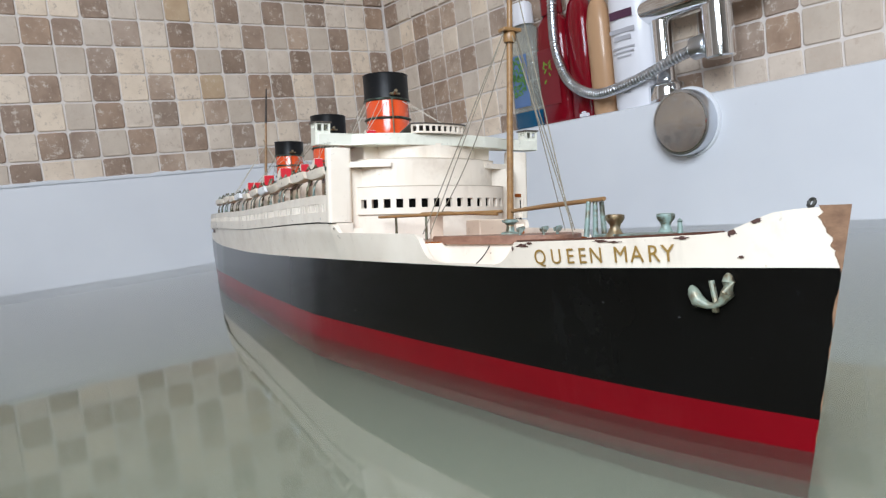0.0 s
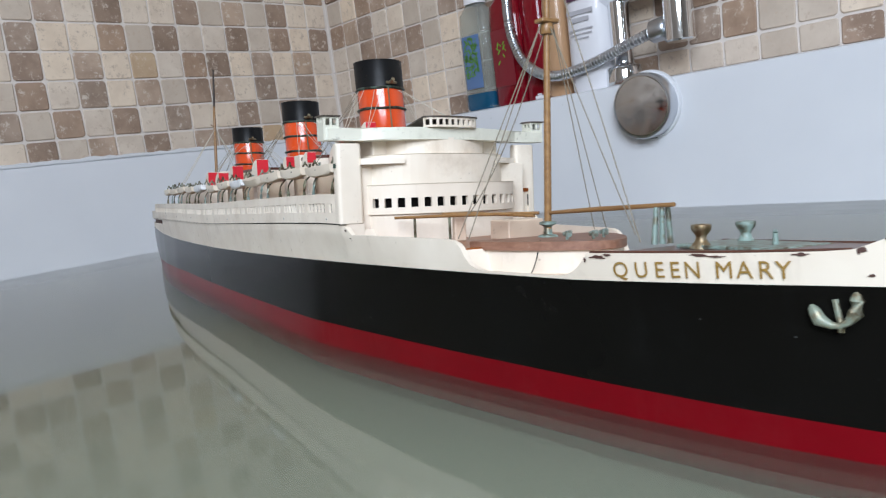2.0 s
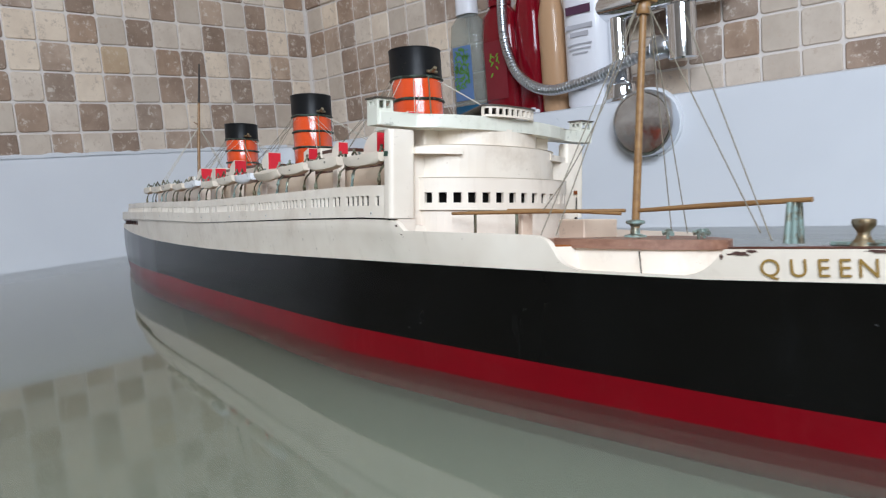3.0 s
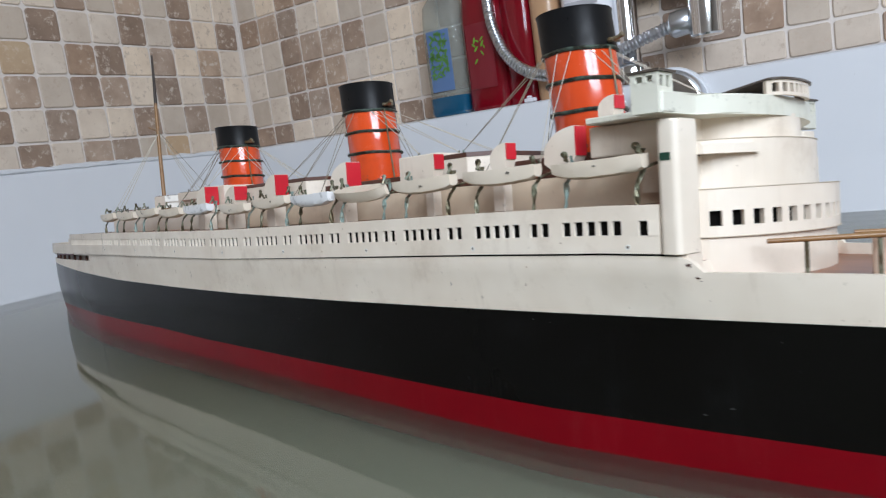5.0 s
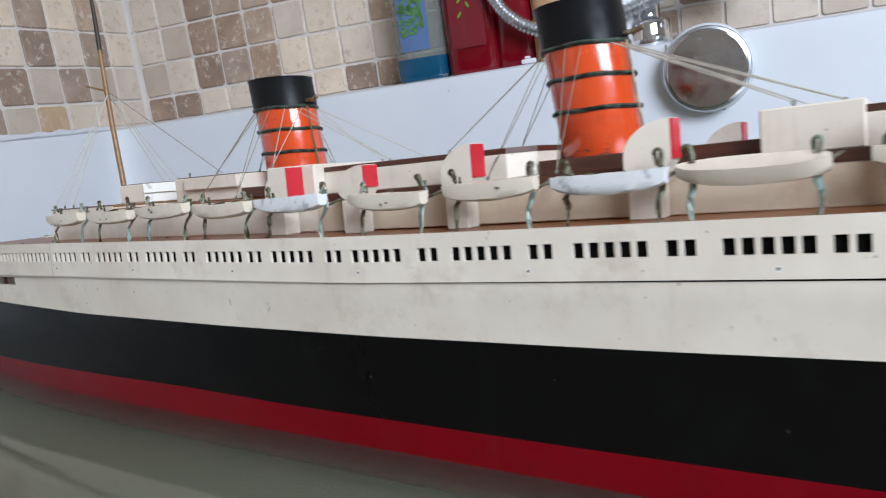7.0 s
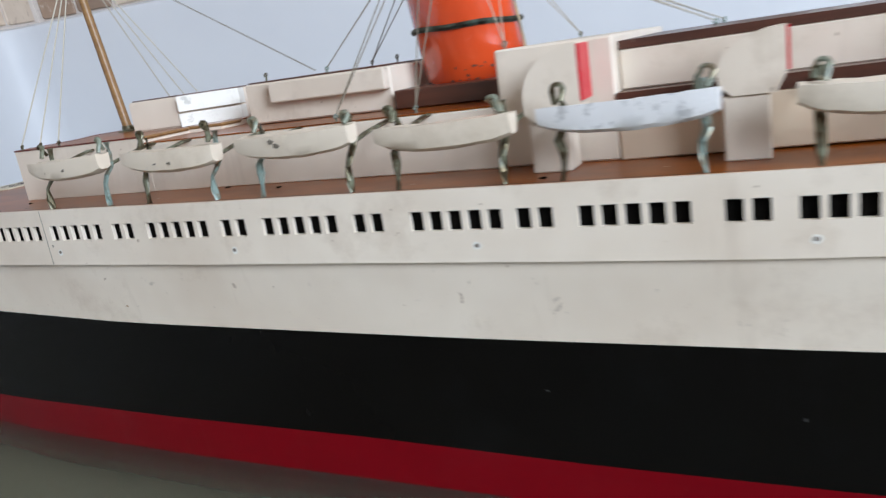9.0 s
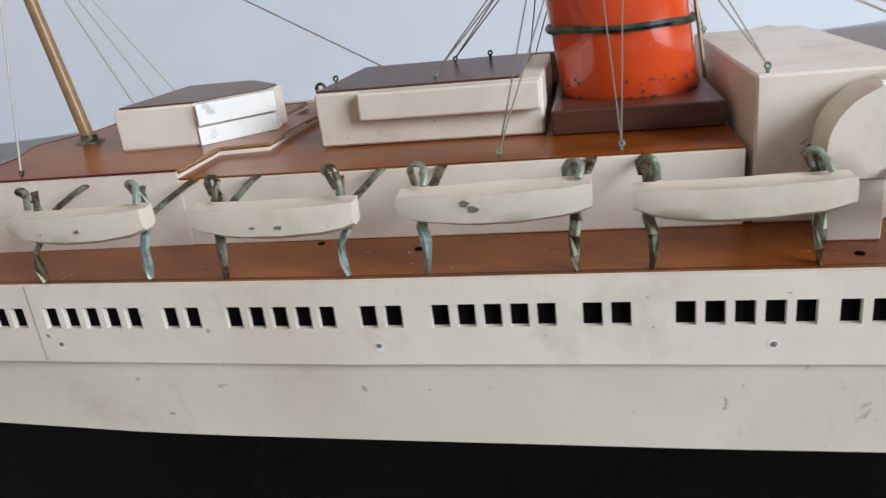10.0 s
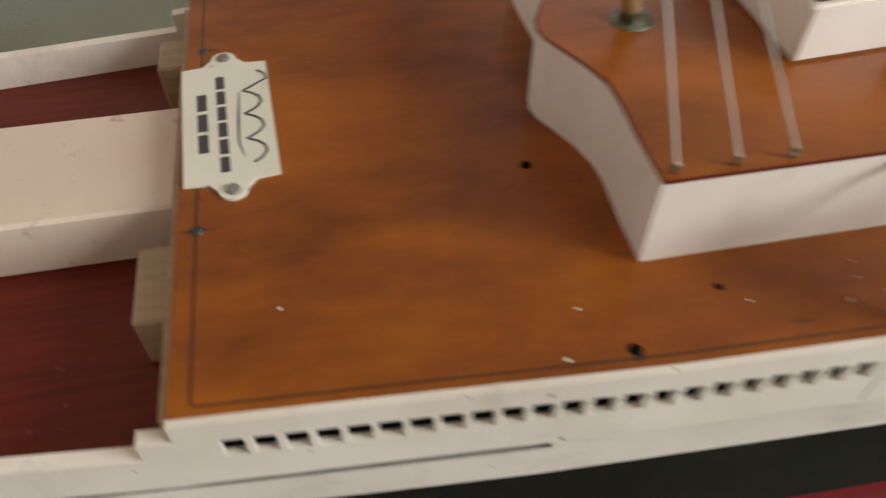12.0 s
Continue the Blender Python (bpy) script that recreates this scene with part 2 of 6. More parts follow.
PLASTER = painted("beige_wall_paint", (0.46, 0.43, 0.39), (0.42, 0.39, 0.36), 0.7, coat=0)
FLOORING = timber("bathroom_floor", (0.40, 0.36, 0.31), (0.5, 0.46, 0.41), 0.5, 0.0)


def water_material(name, clear, tint, gloss):
    m = bpy.data.materials.new(name)
    m.use_nodes = True
    nt = m.node_tree
    nt.nodes.remove(nt.nodes["Principled BSDF"])
    out = nt.nodes["Material Output"]
    see, body = nt.nodes.new("ShaderNodeBsdfTransparent"), nt.nodes.new("ShaderNodeBsdfDiffuse")
    body.inputs[0].default_value = (*tint, 1)
    mixed = nt.nodes.new("ShaderNodeMixShader")
    mixed.inputs[0].default_value = clear
    nt.links.new(body.outputs[0], mixed.inputs[1])
    nt.links.new(see.outputs[0], mixed.inputs[2])
    last = mixed
    if gloss:
        fres, shine, top = nt.nodes.new("ShaderNodeFresnel"), nt.nodes.new("ShaderNodeBsdfGlossy"), nt.nodes.new("ShaderNodeMixShader")
        fres.inputs["IOR"].default_value = 1.33
        shine.inputs["Color"].default_value = (1, 1, 1, 1)
        shine.inputs["Roughness"].default_value = 0.045
        n = noise_node(nt, 7, 2, 0.5)
        b = nt.nodes.new("ShaderNodeBump")
        b.inputs["Strength"].default_value, b.inputs["Distance"].default_value = 0.06, 0.003
        nt.links.new(n.outputs[0], b.inputs["Height"])
        nt.links.new(b.outputs[0], shine.inputs["Normal"])
        nt.links.new(fres.outputs[0], top.inputs[0])
        nt.links.new(mixed.outputs[0], top.inputs[1])
        nt.links.new(shine.outputs[0], top.inputs[2])
        last = top
    nt.links.new(last.outputs[0], out.inputs[0])
    return m


WATER_TINT = (0.68, 0.73, 0.585)
WATER = water_material("cloudy_bath_water", 0.96, WATER_TINT, True)
MURKS = [water_material("murk", clear, WATER_TINT, False) for clear in (0.92, 0.81, 0.60, 0.0)]


# ---------------------------------------------------------------- mesh helpers
def smooth(mesh, on=True):
    mesh.polygons.foreach_set("use_smooth", [on] * len(mesh.polygons))


def mesh_of(name, bm, mats, shade=False):
    me = bpy.data.meshes.new(name)
    bmesh.ops.recalc_face_normals(bm, faces=bm.faces[:])
    bm.to_mesh(me)
    bm.free()
    for m in mats if isinstance(mats, (list, tuple)) else [mats]:
        me.materials.append(m)
    smooth(me, shade)
    if shade:
        me.set_sharp_from_angle(angle=radians(38))
    return me


ORIGIN = Vector((-2.4, 0.77, -1.5))


def sheer(x):
    """The gentle sag of the decks amidships, in model units."""
    return float(np.interp(x, (-6.5, -5.2, -4.2, -3.5, -2.9, -2.2, -1.2, -0.4, 0.3, 0.6), (0.012, 0.007, -0.002, -0.011, -0.016, -0.012, -0.004, 0.004, 0.007, 0.0)))


def part(name, bm, mats, parent, label="", shade=False, ship=True):
    """One mesh object under a thing or a part; model units when it belongs to the ship."""
    if ship:
        for v in bm.verts:
            v.co.z += sheer(v.co.x) * max(0.0, min(1.0, (v.co.z + 0.30) / 0.15))
            v.co = (v.co - ORIGIN) * U
    ob = new(name, mesh_of(name, bm, mats, shade))
    ob.parent = parent
    return tagged(ob, label)


def again(ob, dx=0.0, dy=0.0, dz=0.0, parent=None):
    """The same part once more, shifted in model units, with its own parts."""
    made = ob.copy()
    scene.collection.objects.link(made)
    made.location = ob.location + Vector((dx, dy, dz)) * U
    if parent:
        made.parent = parent
    for child in ob.children:
        again(child, parent=made)
    return made


def box(bm, x0, x1, y0, y1, z0, z1, bevel=0.0, seg=1):
    r = bmesh.ops.create_cube(bm, size=1.0)
    vs = r["verts"]
    for v in vs:
        v.co = Vector((x0 + (x1 - x0) * (v.co.x + 0.5), y0 + (y1 - y0) * (v.co.y + 0.5), z0 + (z1 - z0) * (v.co.z + 0.5)))
    if bevel:
        es = list({e for v in vs for e in v.link_edges})
        bmesh.ops.bevel(bm, geom=es, offset=bevel, segments=seg, affect="EDGES", profile=0.5)
    return bm


def prism(bm, outline, z0, z1, top_scale=None):
    """A closed outline (x, y) raised from z0 to z1; z0 and z1 may be functions of x."""
    f0 = z0 if callable(z0) else (lambda x: z0)
    f1 = z1 if callable(z1) else (lambda x: z1)
    a = [bm.verts.new((x, y, f0(x))) for x, y in outline]
    b = [bm.verts.new((x, y, f1(x))) for x, y in outline]
    n = len(outline)
    bm.faces.new(a[::-1])
    bm.faces.new(b)
    for i in range(n):
        bm.faces.new((a[i], a[(i + 1) % n], b[(i + 1) % n], b[i]))
    return bm


def tube(bm, pts, r, n=6, flat=1.0, caps=True):
    """A round or flattened bar along points."""
    pts = [Vector(p) for p in pts]
    rings = []
    for i, p in enumerate(pts):
        d = (pts[min(i + 1, len(pts) - 1)] - pts[max(i - 1, 0)]).normalized()
        side = d.cross(Vector((0, 0, 1)))
        if side.length < 1e-3:
            side = Vector((1, 0, 0)) if abs(d.x) < 0.9 else Vector((0, 1, 0))
        side = (side - d * side.dot(d)).normalized()
        up = side.cross(d)
        rr = r[i] if isinstance(r, (list, tuple)) else r
        rings.append([bm.verts.new(p + rr * (math.cos(2 * math.pi * k / n) * side + flat * math.sin(2 * math.pi * k / n) * up)) for k in range(n)])
    for a, b in zip(rings, rings[1:]):
        for k in range(n):
            bm.faces.new((a[k], a[(k + 1) % n], b[(k + 1) % n], b[k]))
    if caps:
        bm.faces.new(rings[0][::-1])
        bm.faces.new(rings[-1])
    return bm


def lathe(bm, profile, centre, n=24, ax=1.0, ay=1.0, lean=0.0):
    """Rings of (radius, z) about an upright axis; lean shifts x with height; ends close where the radius is given as 0."""
    cx, cy, cz = centre
    rings = []
    for r, z in profile:
        if r <= 1e-6:
            rings.append([bm.verts.new((cx + lean * z, cy, cz + z))])
        else:
            rings.append([bm.verts.new((cx + lean * z + ax * r * math.cos(2 * math.pi * k / n), cy + ay * r * math.sin(2 * math.pi * k / n), cz + z)) for k in range(n)])
    for a, b in zip(rings, rings[1:]):
        for k in range(n):
            k2 = (k + 1) % n
            if len(a) == 1 and len(b) == 1:
                continue
            if len(a) == 1:
                bm.faces.new((a[0], b[k2], b[k]))
            elif len(b) == 1:
                bm.faces.new((a[k], a[k2], b[0]))
            else:
                bm.faces.new((a[k], a[k2], b[k2], b[k]))
    return bm


def thing(name, label, category, m=None, group=""):
    ob = new(name)
    ob.empty_display_size = 0.02
    if m:
        ob.matrix_world = m
    return tagged(ob, label, category, group)


# ---------------------------------------------------------------- the bathroom shell
def setting(name, bm, mats, label, shade=False):
    ob = new(name, mesh_of(name, bm, mats, shade))
    ob.matrix_world = BATH
    return tagged(ob, label, name.split("_")[0], kind="structure")


def rounded_outline(d0, d1, u0, u1, r, n=8):
    pts = []
    for cx, cy, a0 in ((d1 - r, u1 - r, 0), (d0 + r, u1 - r, 90), (d0 + r, u0 + r, 180), (d1 - r, u0 + r, 270)):
        for k in range(n + 1):
            a = radians(a0 + 90 * k / n)
            pts.append((cx + r * math.cos(a), cy + r * math.sin(a)))
    return pts


def bath_tub():
    bm = bmesh.new()
    steps = [(0.16, -0.27, 0.10), (0.10, -0.265, 0.09), (0.055, -0.235, 0.07), (0.02, -0.12, 0.045), (0.006, 0.0, 0.04), (0.0, RIM - 0.008, 0.04), (-0.0015, RIM - 0.002, 0.04), (-0.006, RIM, 0.04)]
    rings = []
    for inset, h, r in steps:
        rings.append([bm.verts.new((x, y, h)) for x, y in rounded_outline(0.004 + inset, FOOT_END - inset, NEAR_SIDE + inset, LONG - inset, r)])
    n = len(rings[0])
    outer = [bm.verts.new((x, y, RIM)) for x, y in rounded_outline(-0.004, FOOT_END + 0.06, NEAR_SIDE - 0.06, TILED, 0.01)]
    skirt = [bm.verts.new((v.co.x, v.co.y, RIM - 0.04)) for v in outer]
    rings += [outer, skirt]
    bm.faces.new(rings[0])
    for a, b in zip(rings, rings[1:]):
        for k in range(n):
            bm.faces.new((a[k], a[(k + 1) % n], b[(k + 1) % n], b[k]))
    ob = new("bathtub", mesh_of("bathtub", bm, BATH_WHITE, True))
    ob.matrix_world = BATH
    return tagged(ob, "glossy white acrylic bathtub filled with cloudy water", "bathtub", kind="structure")


bath_tub()


def sheet(name, h, inset, mat, label):
    bm = bmesh.new()
    vs = [bm.verts.new((x, y, h)) for x, y in rounded_outline(0.004 + inset, FOOT_END - inset, NEAR_SIDE + inset, LONG - inset, 0.042)]
    bm.faces.new(vs)
    ob = setting(name, bm, mat, label)
    if ob.data.polygons[0].normal.z < 0:
        ob.data.flip_normals()
    return ob


sheet("water", 0.0, 0.0062, WATER, "still cloudy grey-green bath water")
for depth, murk in zip((0.0040, 0.0088, 0.0140, 0.0195), MURKS):
    sheet("water_murk", -depth, 0.0085, murk, "cloudy suspended soap under the bath water surface")


def slab(name, x0, x1, y0, y1, z0, z1, mat, label, hole=None, axis="y"):
    """A wall slab in bath coordinates; hole = (a0, a1, z0, z1) goes through it."""
    bm = bmesh.new()
    if not hole:
        box(bm, x0, x1, y0, y1, z0, z1)
    else:
        a0, a1, h0, h1 = hole
        lo, hi = (x0, x1) if axis == "y" else (y0, y1)
        for p, q, r, s in ((lo, a0, z0, z1), (a1, hi, z0, z1), (a0, a1, z0, h0), (a0, a1, h1, z1)):
            if axis == "y":
                box(bm, p, q, y0, y1, r, s)
            else:
                box(bm, x0, x1, p, q, r, s)
    return setting(name, bm, mat, label)


wall_end = slab("wall_end", -0.14, -0.006, ROOM_U0, TILED + 0.14, ROOM_H0, ROOM_H1, GROUT, "wall at the head of the bath behind stone mosaic tiles")
wall_long = slab("wall_long", -0.006, ROOM_D1, TILED + 0.006, TILED + 0.14, ROOM_H0, ROOM_H1, GROUT, "long wall beside the bath behind stone mosaic tiles")
slab("wall_window", -0.006, ROOM_D1, ROOM_U0 - 0.14, ROOM_U0, ROOM_H0, ROOM_H1, PLASTER, "pale beige painted wall with the window", (WIN_D0, WIN_D1, WIN_H0, WIN_H1))
slab("wall_foot", ROOM_D1, ROOM_D1 + 0.14, ROOM_U0 - 0.14, TILED + 0.14, ROOM_H0, ROOM_H1, PLASTER, "pale beige painted end wall")
slab("floor", -0.14, ROOM_D1 + 0.14, ROOM_U0 - 0.14, TILED + 0.14, ROOM_H0 - 0.1, ROOM_H0, FLOORING, "plain bathroom floor")
slab("ceiling", -0.14, ROOM_D1 + 0.14, ROOM_U0 - 0.14, TILED + 0.14, ROOM_H1, ROOM_H1 + 0.1, PLASTER, "pale beige painted ceiling")
slab("wall_bath_panel", -0.004, FOOT_END + 0.05, NEAR_SIDE - 0.05, NEAR_SIDE - 0.04, ROOM_H0, RIM - 0.045, PLASTER, "pale beige panel along the side of the bath")
slab("wall_bath_end_panel", FOOT_END + 0.04, FOOT_END + 0.05, NEAR_SIDE - 0.04, TILED, ROOM_H0, RIM - 0.045, PLASTER, "pale beige panel across the foot of the bath")
win_frame = bmesh.new()
for p, q, r, t in ((WIN_D0, WIN_D0 + 0.05, WIN_H0, WIN_H1), (WIN_D1 - 0.05, WIN_D1, WIN_H0, WIN_H1), (WIN_D0 + 0.05, WIN_D1 - 0.05, WIN_H0, WIN_H0 + 0.05),
                   (WIN_D0 + 0.05, WIN_D1 - 0.05, WIN_H1 - 0.05, WIN_H1)):
    box(win_frame, p, q, ROOM_U0 - 0.1, ROOM_U0 - 0.04, r, t)
setting("window_1", win_frame, PLASTER, "white window frame that lets the daylight in")


# stone mosaic: tumbled squares with worn corners, a few shared shapes
def tumbled(seed, height=1.0):
    rnd = random.Random(seed)
    bm = bmesh.new()
    half = 0.468 * PT
    ring = []
    for sy, sz in ((-1, -1), (1, -1), (1, 1), (-1, 1)):
        c = rnd.uniform(0.08, 0.26)
        corner = [(sy * half, sz * half * (1 - c)), (sy * half * (1 - 0.35 * c), sz * half * (1 - 0.35 * c)), (sy * half * (1 - c), sz * half)]
        ring += corner if sy * sz > 0 else corner[::-1]
        e = rnd.uniform(-0.012, 0.006)
        nxt = {(-1, -1): (0, -1), (1, -1): (1, 0), (1, 1): (0, 1), (-1, 1): (-1, 0)}[(sy, sz)]
        ring.append((nxt[0] * half * (1 + e), nxt[1] * half * (1 + e)))
    ring = [(y, z * height) for y, z in ring]
    n = len(ring)
    top = [bm.verts.new((0.0022, y * 0.945, z * 0.945)) for y, z in ring]
    mid = [bm.verts.new((0.0011, y, z)) for y, z in ring]
    low = [bm.verts.new((0.0, y, z)) for y, z in ring]
    bm.faces.new(top)
    for a, b in ((mid, top), (low, mid)):
        for k in range(n):
            bm.faces.new((a[k], a[(k + 1) % n], b[(k + 1) % n], b[k]))
    return bm


SHAPES = {}
for key, mat in (("L", TILE_LIGHT), ("D", TILE_DARK), ("S", TILE_SPECK), ("T", TILE_TAN)):
    SHAPES[key] = [mesh_of("tile", tumbled(7 * k + ord(key)), mat) for k in range(3)]
    SHAPES[key + "cut"] = [mesh_of("tile", tumbled(7 * k + ord(key), 0.72), mat) for k in range(2)]

# rows from the bottom up, columns from the inner corner outwards
PATTERN = ["LLLTLSSLDLSLDL", "LLSLDLLSLDLDLS", "LSLSLSDLSLSLDL", "LSLSLDDLTLSLDL", "DLDLDLLDLDLLSL", "LLDLSLDLLDLSLD", "DLLSLDLDLTLLDL"]


def lay_tile(wall, kind, m, cut):
    rnd = lay_tile.rnd
    ob = new("tile", rnd.choice(SHAPES[kind + ("cut" if cut else "")]))
    ob.parent = wall
    ob.matrix_basis = m @ pose(0, 0, 0, rnd.uniform(-1.2, 1.2), rnd.uniform(-0.6, 0.6), rnd.uniform(-0.6, 0.6))


lay_tile.rnd = random.Random(11)


def tile_walls():
    # end wall: columns run from the corner towards smaller u
    for row in range(7):
        v = 0.37 if row == 0 else 1.25 + (row - 1)
        for col in range(17):
            kind = PATTERN[row][col] if col < 14 else "LD"[(row + col) % 2]
            lay_tile(wall_end, kind, pose(-0.006, TILED - (col + 0.5) * PT, (v + 3.65) * PT), row == 0)
    for row in range(6):
        v = 0.37 if row == 0 else 1.25 + (row - 1)
        for col in range(28):
            kind = PATTERN[6 - row][(col * 5 + row * 3) % 14]
            lay_tile(wall_long, kind, pose((col + 0.5) * PT, TILED + 0.006, (v + 3.65) * PT, 0, 0, -90), row == 0)


def far_tiles():
    """The rest of the mosaic, out of the camera's way, as one mesh for each wall."""
    for wall, cols, first, high, place in ((wall_end, 29, 17, 7, lambda c, v: pose(-0.006, TILED - (c + 0.5) * PT, (v + 3.65) * PT)),
                                           (wall_long, 60, 0, 6, lambda c, v: pose((c + 0.5) * PT, TILED + 0.006, (v + 3.65) * PT, 0, 0, -90))):
        verts, faces, slots = [], [], []
        rnd = random.Random(5)
        for c in range(cols):
            for r in range(36):
                near = r < high and (c < 17 if wall is wall_end else c < 28)
                if near:
                    continue
                v = 0.37 if r == 0 else 0.25 + r
                h = 0.33 if r == 0 else 0.46
                m = place(c, v)
                base = len(verts)
                for x, s in ((0.0, 1.0), (0.006, 0.93)):
                    for y, z in ((-1, -1), (1, -1), (1, 1), (-1, 1)):
                        verts.append(m @ Vector((x, y * 0.46 * PT * s, z * h * PT * s)))
                faces += [(base + 4, base + 5, base + 6, base + 7)] + [(base + k, base + (k + 1) % 4, base + 4 + (k + 1) % 4, base + 4 + k) for k in range(4)]
                slots += [rnd.choice((0, 0, 1))] * 5
        me = bpy.data.meshes.new("upper_tiles")
        me.from_pydata(verts, [], faces)
        me.materials.append(TILE_LIGHT)
        me.materials.append(TILE_DARK)
        me.polygons.foreach_set("material_index", slots)
        ob = new("upper_tiles", me)
        ob.parent = wall
        tagged(ob, "cream and brown stone mosaic further up the wall", kind="stuff")


# sealant bead where the tiles meet the bath
def sealant():
    rnd = random.Random(3)
    bm = bmesh.new()
    pts = [(0.0, LONG - 0.01 - 0.012 * k, RIM + 0.002 + rnd.uniform(-0.0007, 0.0007)) for k in range(60)]
    tube(bm, pts, [0.0035 + rnd.uniform(-0.0008, 0.0014) for _ in pts], 7)
    setting("trim_sealant", bm, BATH_WHITE, "ragged white sealant bead under the tiles", True)


sealant()


# ---------------------------------------------------------------- things on and at the long rim
def at_rim(d, u=10.2):
    return BATH @ Matrix.Translation((d * PT, u * PT, RIM + 0.0005))


def plastic(name, colour, rough=0.3, see=0.0):
    m, nt, b = material(name, colour, rough, 0, 0.3)
    b.inputs["Transmission Weight"].default_value = see
    b.inputs["IOR"].default_value = 1.35
    return m


RED_GEL = plastic("dark_red_gel", (0.22, 0.004, 0.012), 0.12, 0.25)
BLUE_GEL = plastic("blue_gel", (0.012, 0.10, 0.2), 0.12, 0.3)
CLEAR_GREY = plastic("clear_greyish_plastic", (0.50, 0.52, 0.48), 0.12, 0.0)
see_through = CLEAR_GREY.node_tree.nodes.new("ShaderNodeBsdfTransparent")
see_through.inputs[0].default_value = (0.86, 0.88, 0.86, 1)
half_clear = CLEAR_GREY.node_tree.nodes.new("ShaderNodeMixShader")
half_clear.inputs[0].default_value = 0.72
CLEAR_GREY.node_tree.links.new(CLEAR_GREY.node_tree.nodes["Principled BSDF"].outputs[0], half_clear.inputs[1])
CLEAR_GREY.node_tree.links.new(see_through.outputs[0], half_clear.inputs[2])
CLEAR_GREY.node_tree.links.new(half_clear.outputs[0], CLEAR_GREY.node_tree.nodes["Material Output"].inputs[0])
TAN_PLASTIC = plastic("tan_plastic", (0.45, 0.27, 0.15), 0.35)
WHITE_PLASTIC = plastic("white_plastic", (0.74, 0.73, 0.76), 0.35)
PRINT_GREY = plastic("grey_print", (0.42, 0.41, 0.44), 0.5)
PRINT_DARK = plastic("dark_print", (0.08, 0.03, 0.06), 0.5)
LABEL_BLUE = plastic("pale_blue_label", (0.10, 0.17, 0.33), 0.4)
LABEL_GREEN = plastic("green_print", (0.10, 0.24, 0.06), 0.4)
LABEL_RED = plastic("pinkish_red_label", (0.17, 0.012, 0.02), 0.4)
LEAF_GREEN = plastic("fruit_green_print", (0.14, 0.30, 0.03), 0.4)


def bottle_body(w, dep, levels, n=28, power=3.0):
    """Superellipse rings: (height, width factor)."""
    bm = bmesh.new()
    rings = []
    for h, f in levels:
        ring = []
        for k in range(n):
            a = 2 * math.pi * k / n
            c, s = math.cos(a), math.sin(a)
            q = 1 / (abs(c) ** power + abs(s) ** power) ** (1 / power)
            ring.append(bm.verts.new((w * f * q * c, dep * f * q * s, h)))
        rings.append(ring)
    bm.faces.new(rings[0][::-1])
    for a, b in zip(rings, rings[1:]):
        for k in range(n):
            bm.faces.new((a[k], a[(k + 1) % n], b[(k + 1) % n], b[k]))
    bm.faces.new(rings[-1])
    return bm


def plate_on(w, h, y, z0, thick=0.0006, n=8):
    """A slightly bowed label, facing the bath."""
    bm = bmesh.new()
    front, back = [], []
    for k in range(n + 1):
        x = -w / 2 + w * k / n
        bow = 0.0012 * (1 - (2 * x / w) ** 2)
        front.append((bm.verts.new((x, -y - bow - thick, z0)), bm.verts.new((x, -y - bow - thick, z0 + h))))
        back.append((bm.verts.new((x, -y, z0)), bm.verts.new((x, -y, z0 + h))))
    for (a, b), (c, d) in zip(front, front[1:]):
        bm.faces.new((a, c, d, b))
    bm.faces.new((back[0][0], front[0][0], front[0][1], back[0][1]))
    bm.faces.new((front[-1][0], back[-1][0], back[-1][1], front[-1][1]))
    return bm


def leaf_marks(mat, parent, rnd, count, w, z0, z1, y, name, label):
    bm = bmesh.new()
    for _ in range(count):
        x, z, r, a = rnd.uniform(-w, w), rnd.uniform(z0, z1), rnd.uniform(0.0014, 0.003), rnd.uniform(0, 3.14)
        vs = [bm.verts.new((x + r * 1.7 * c * math.cos(a) - r * 0.6 * s * math.sin(a), -y, z + r * 1.7 * c * math.sin(a) + r * 0.6 * s * math.cos(a)))
              for c, s in ((math.cos(k), math.sin(k)) for k in np.linspace(0, 2 * math.pi, 9)[:-1])]
        bm.faces.new(vs)
    part(name, bm, mat, parent, label, ship=False)


def bars(mat, parent, rows, y, name, label, x0=0.0):
    """Unreadable print as plain bars: (height, half width, thickness)."""
    bm = bmesh.new()
    for z, half, th in rows:
        box(bm, x0 - half, x0 + half, -y - 0.0003, -y + 0.0002, z - th / 2, z + th / 2)
    part(name, bm, mat, parent, label, ship=False)


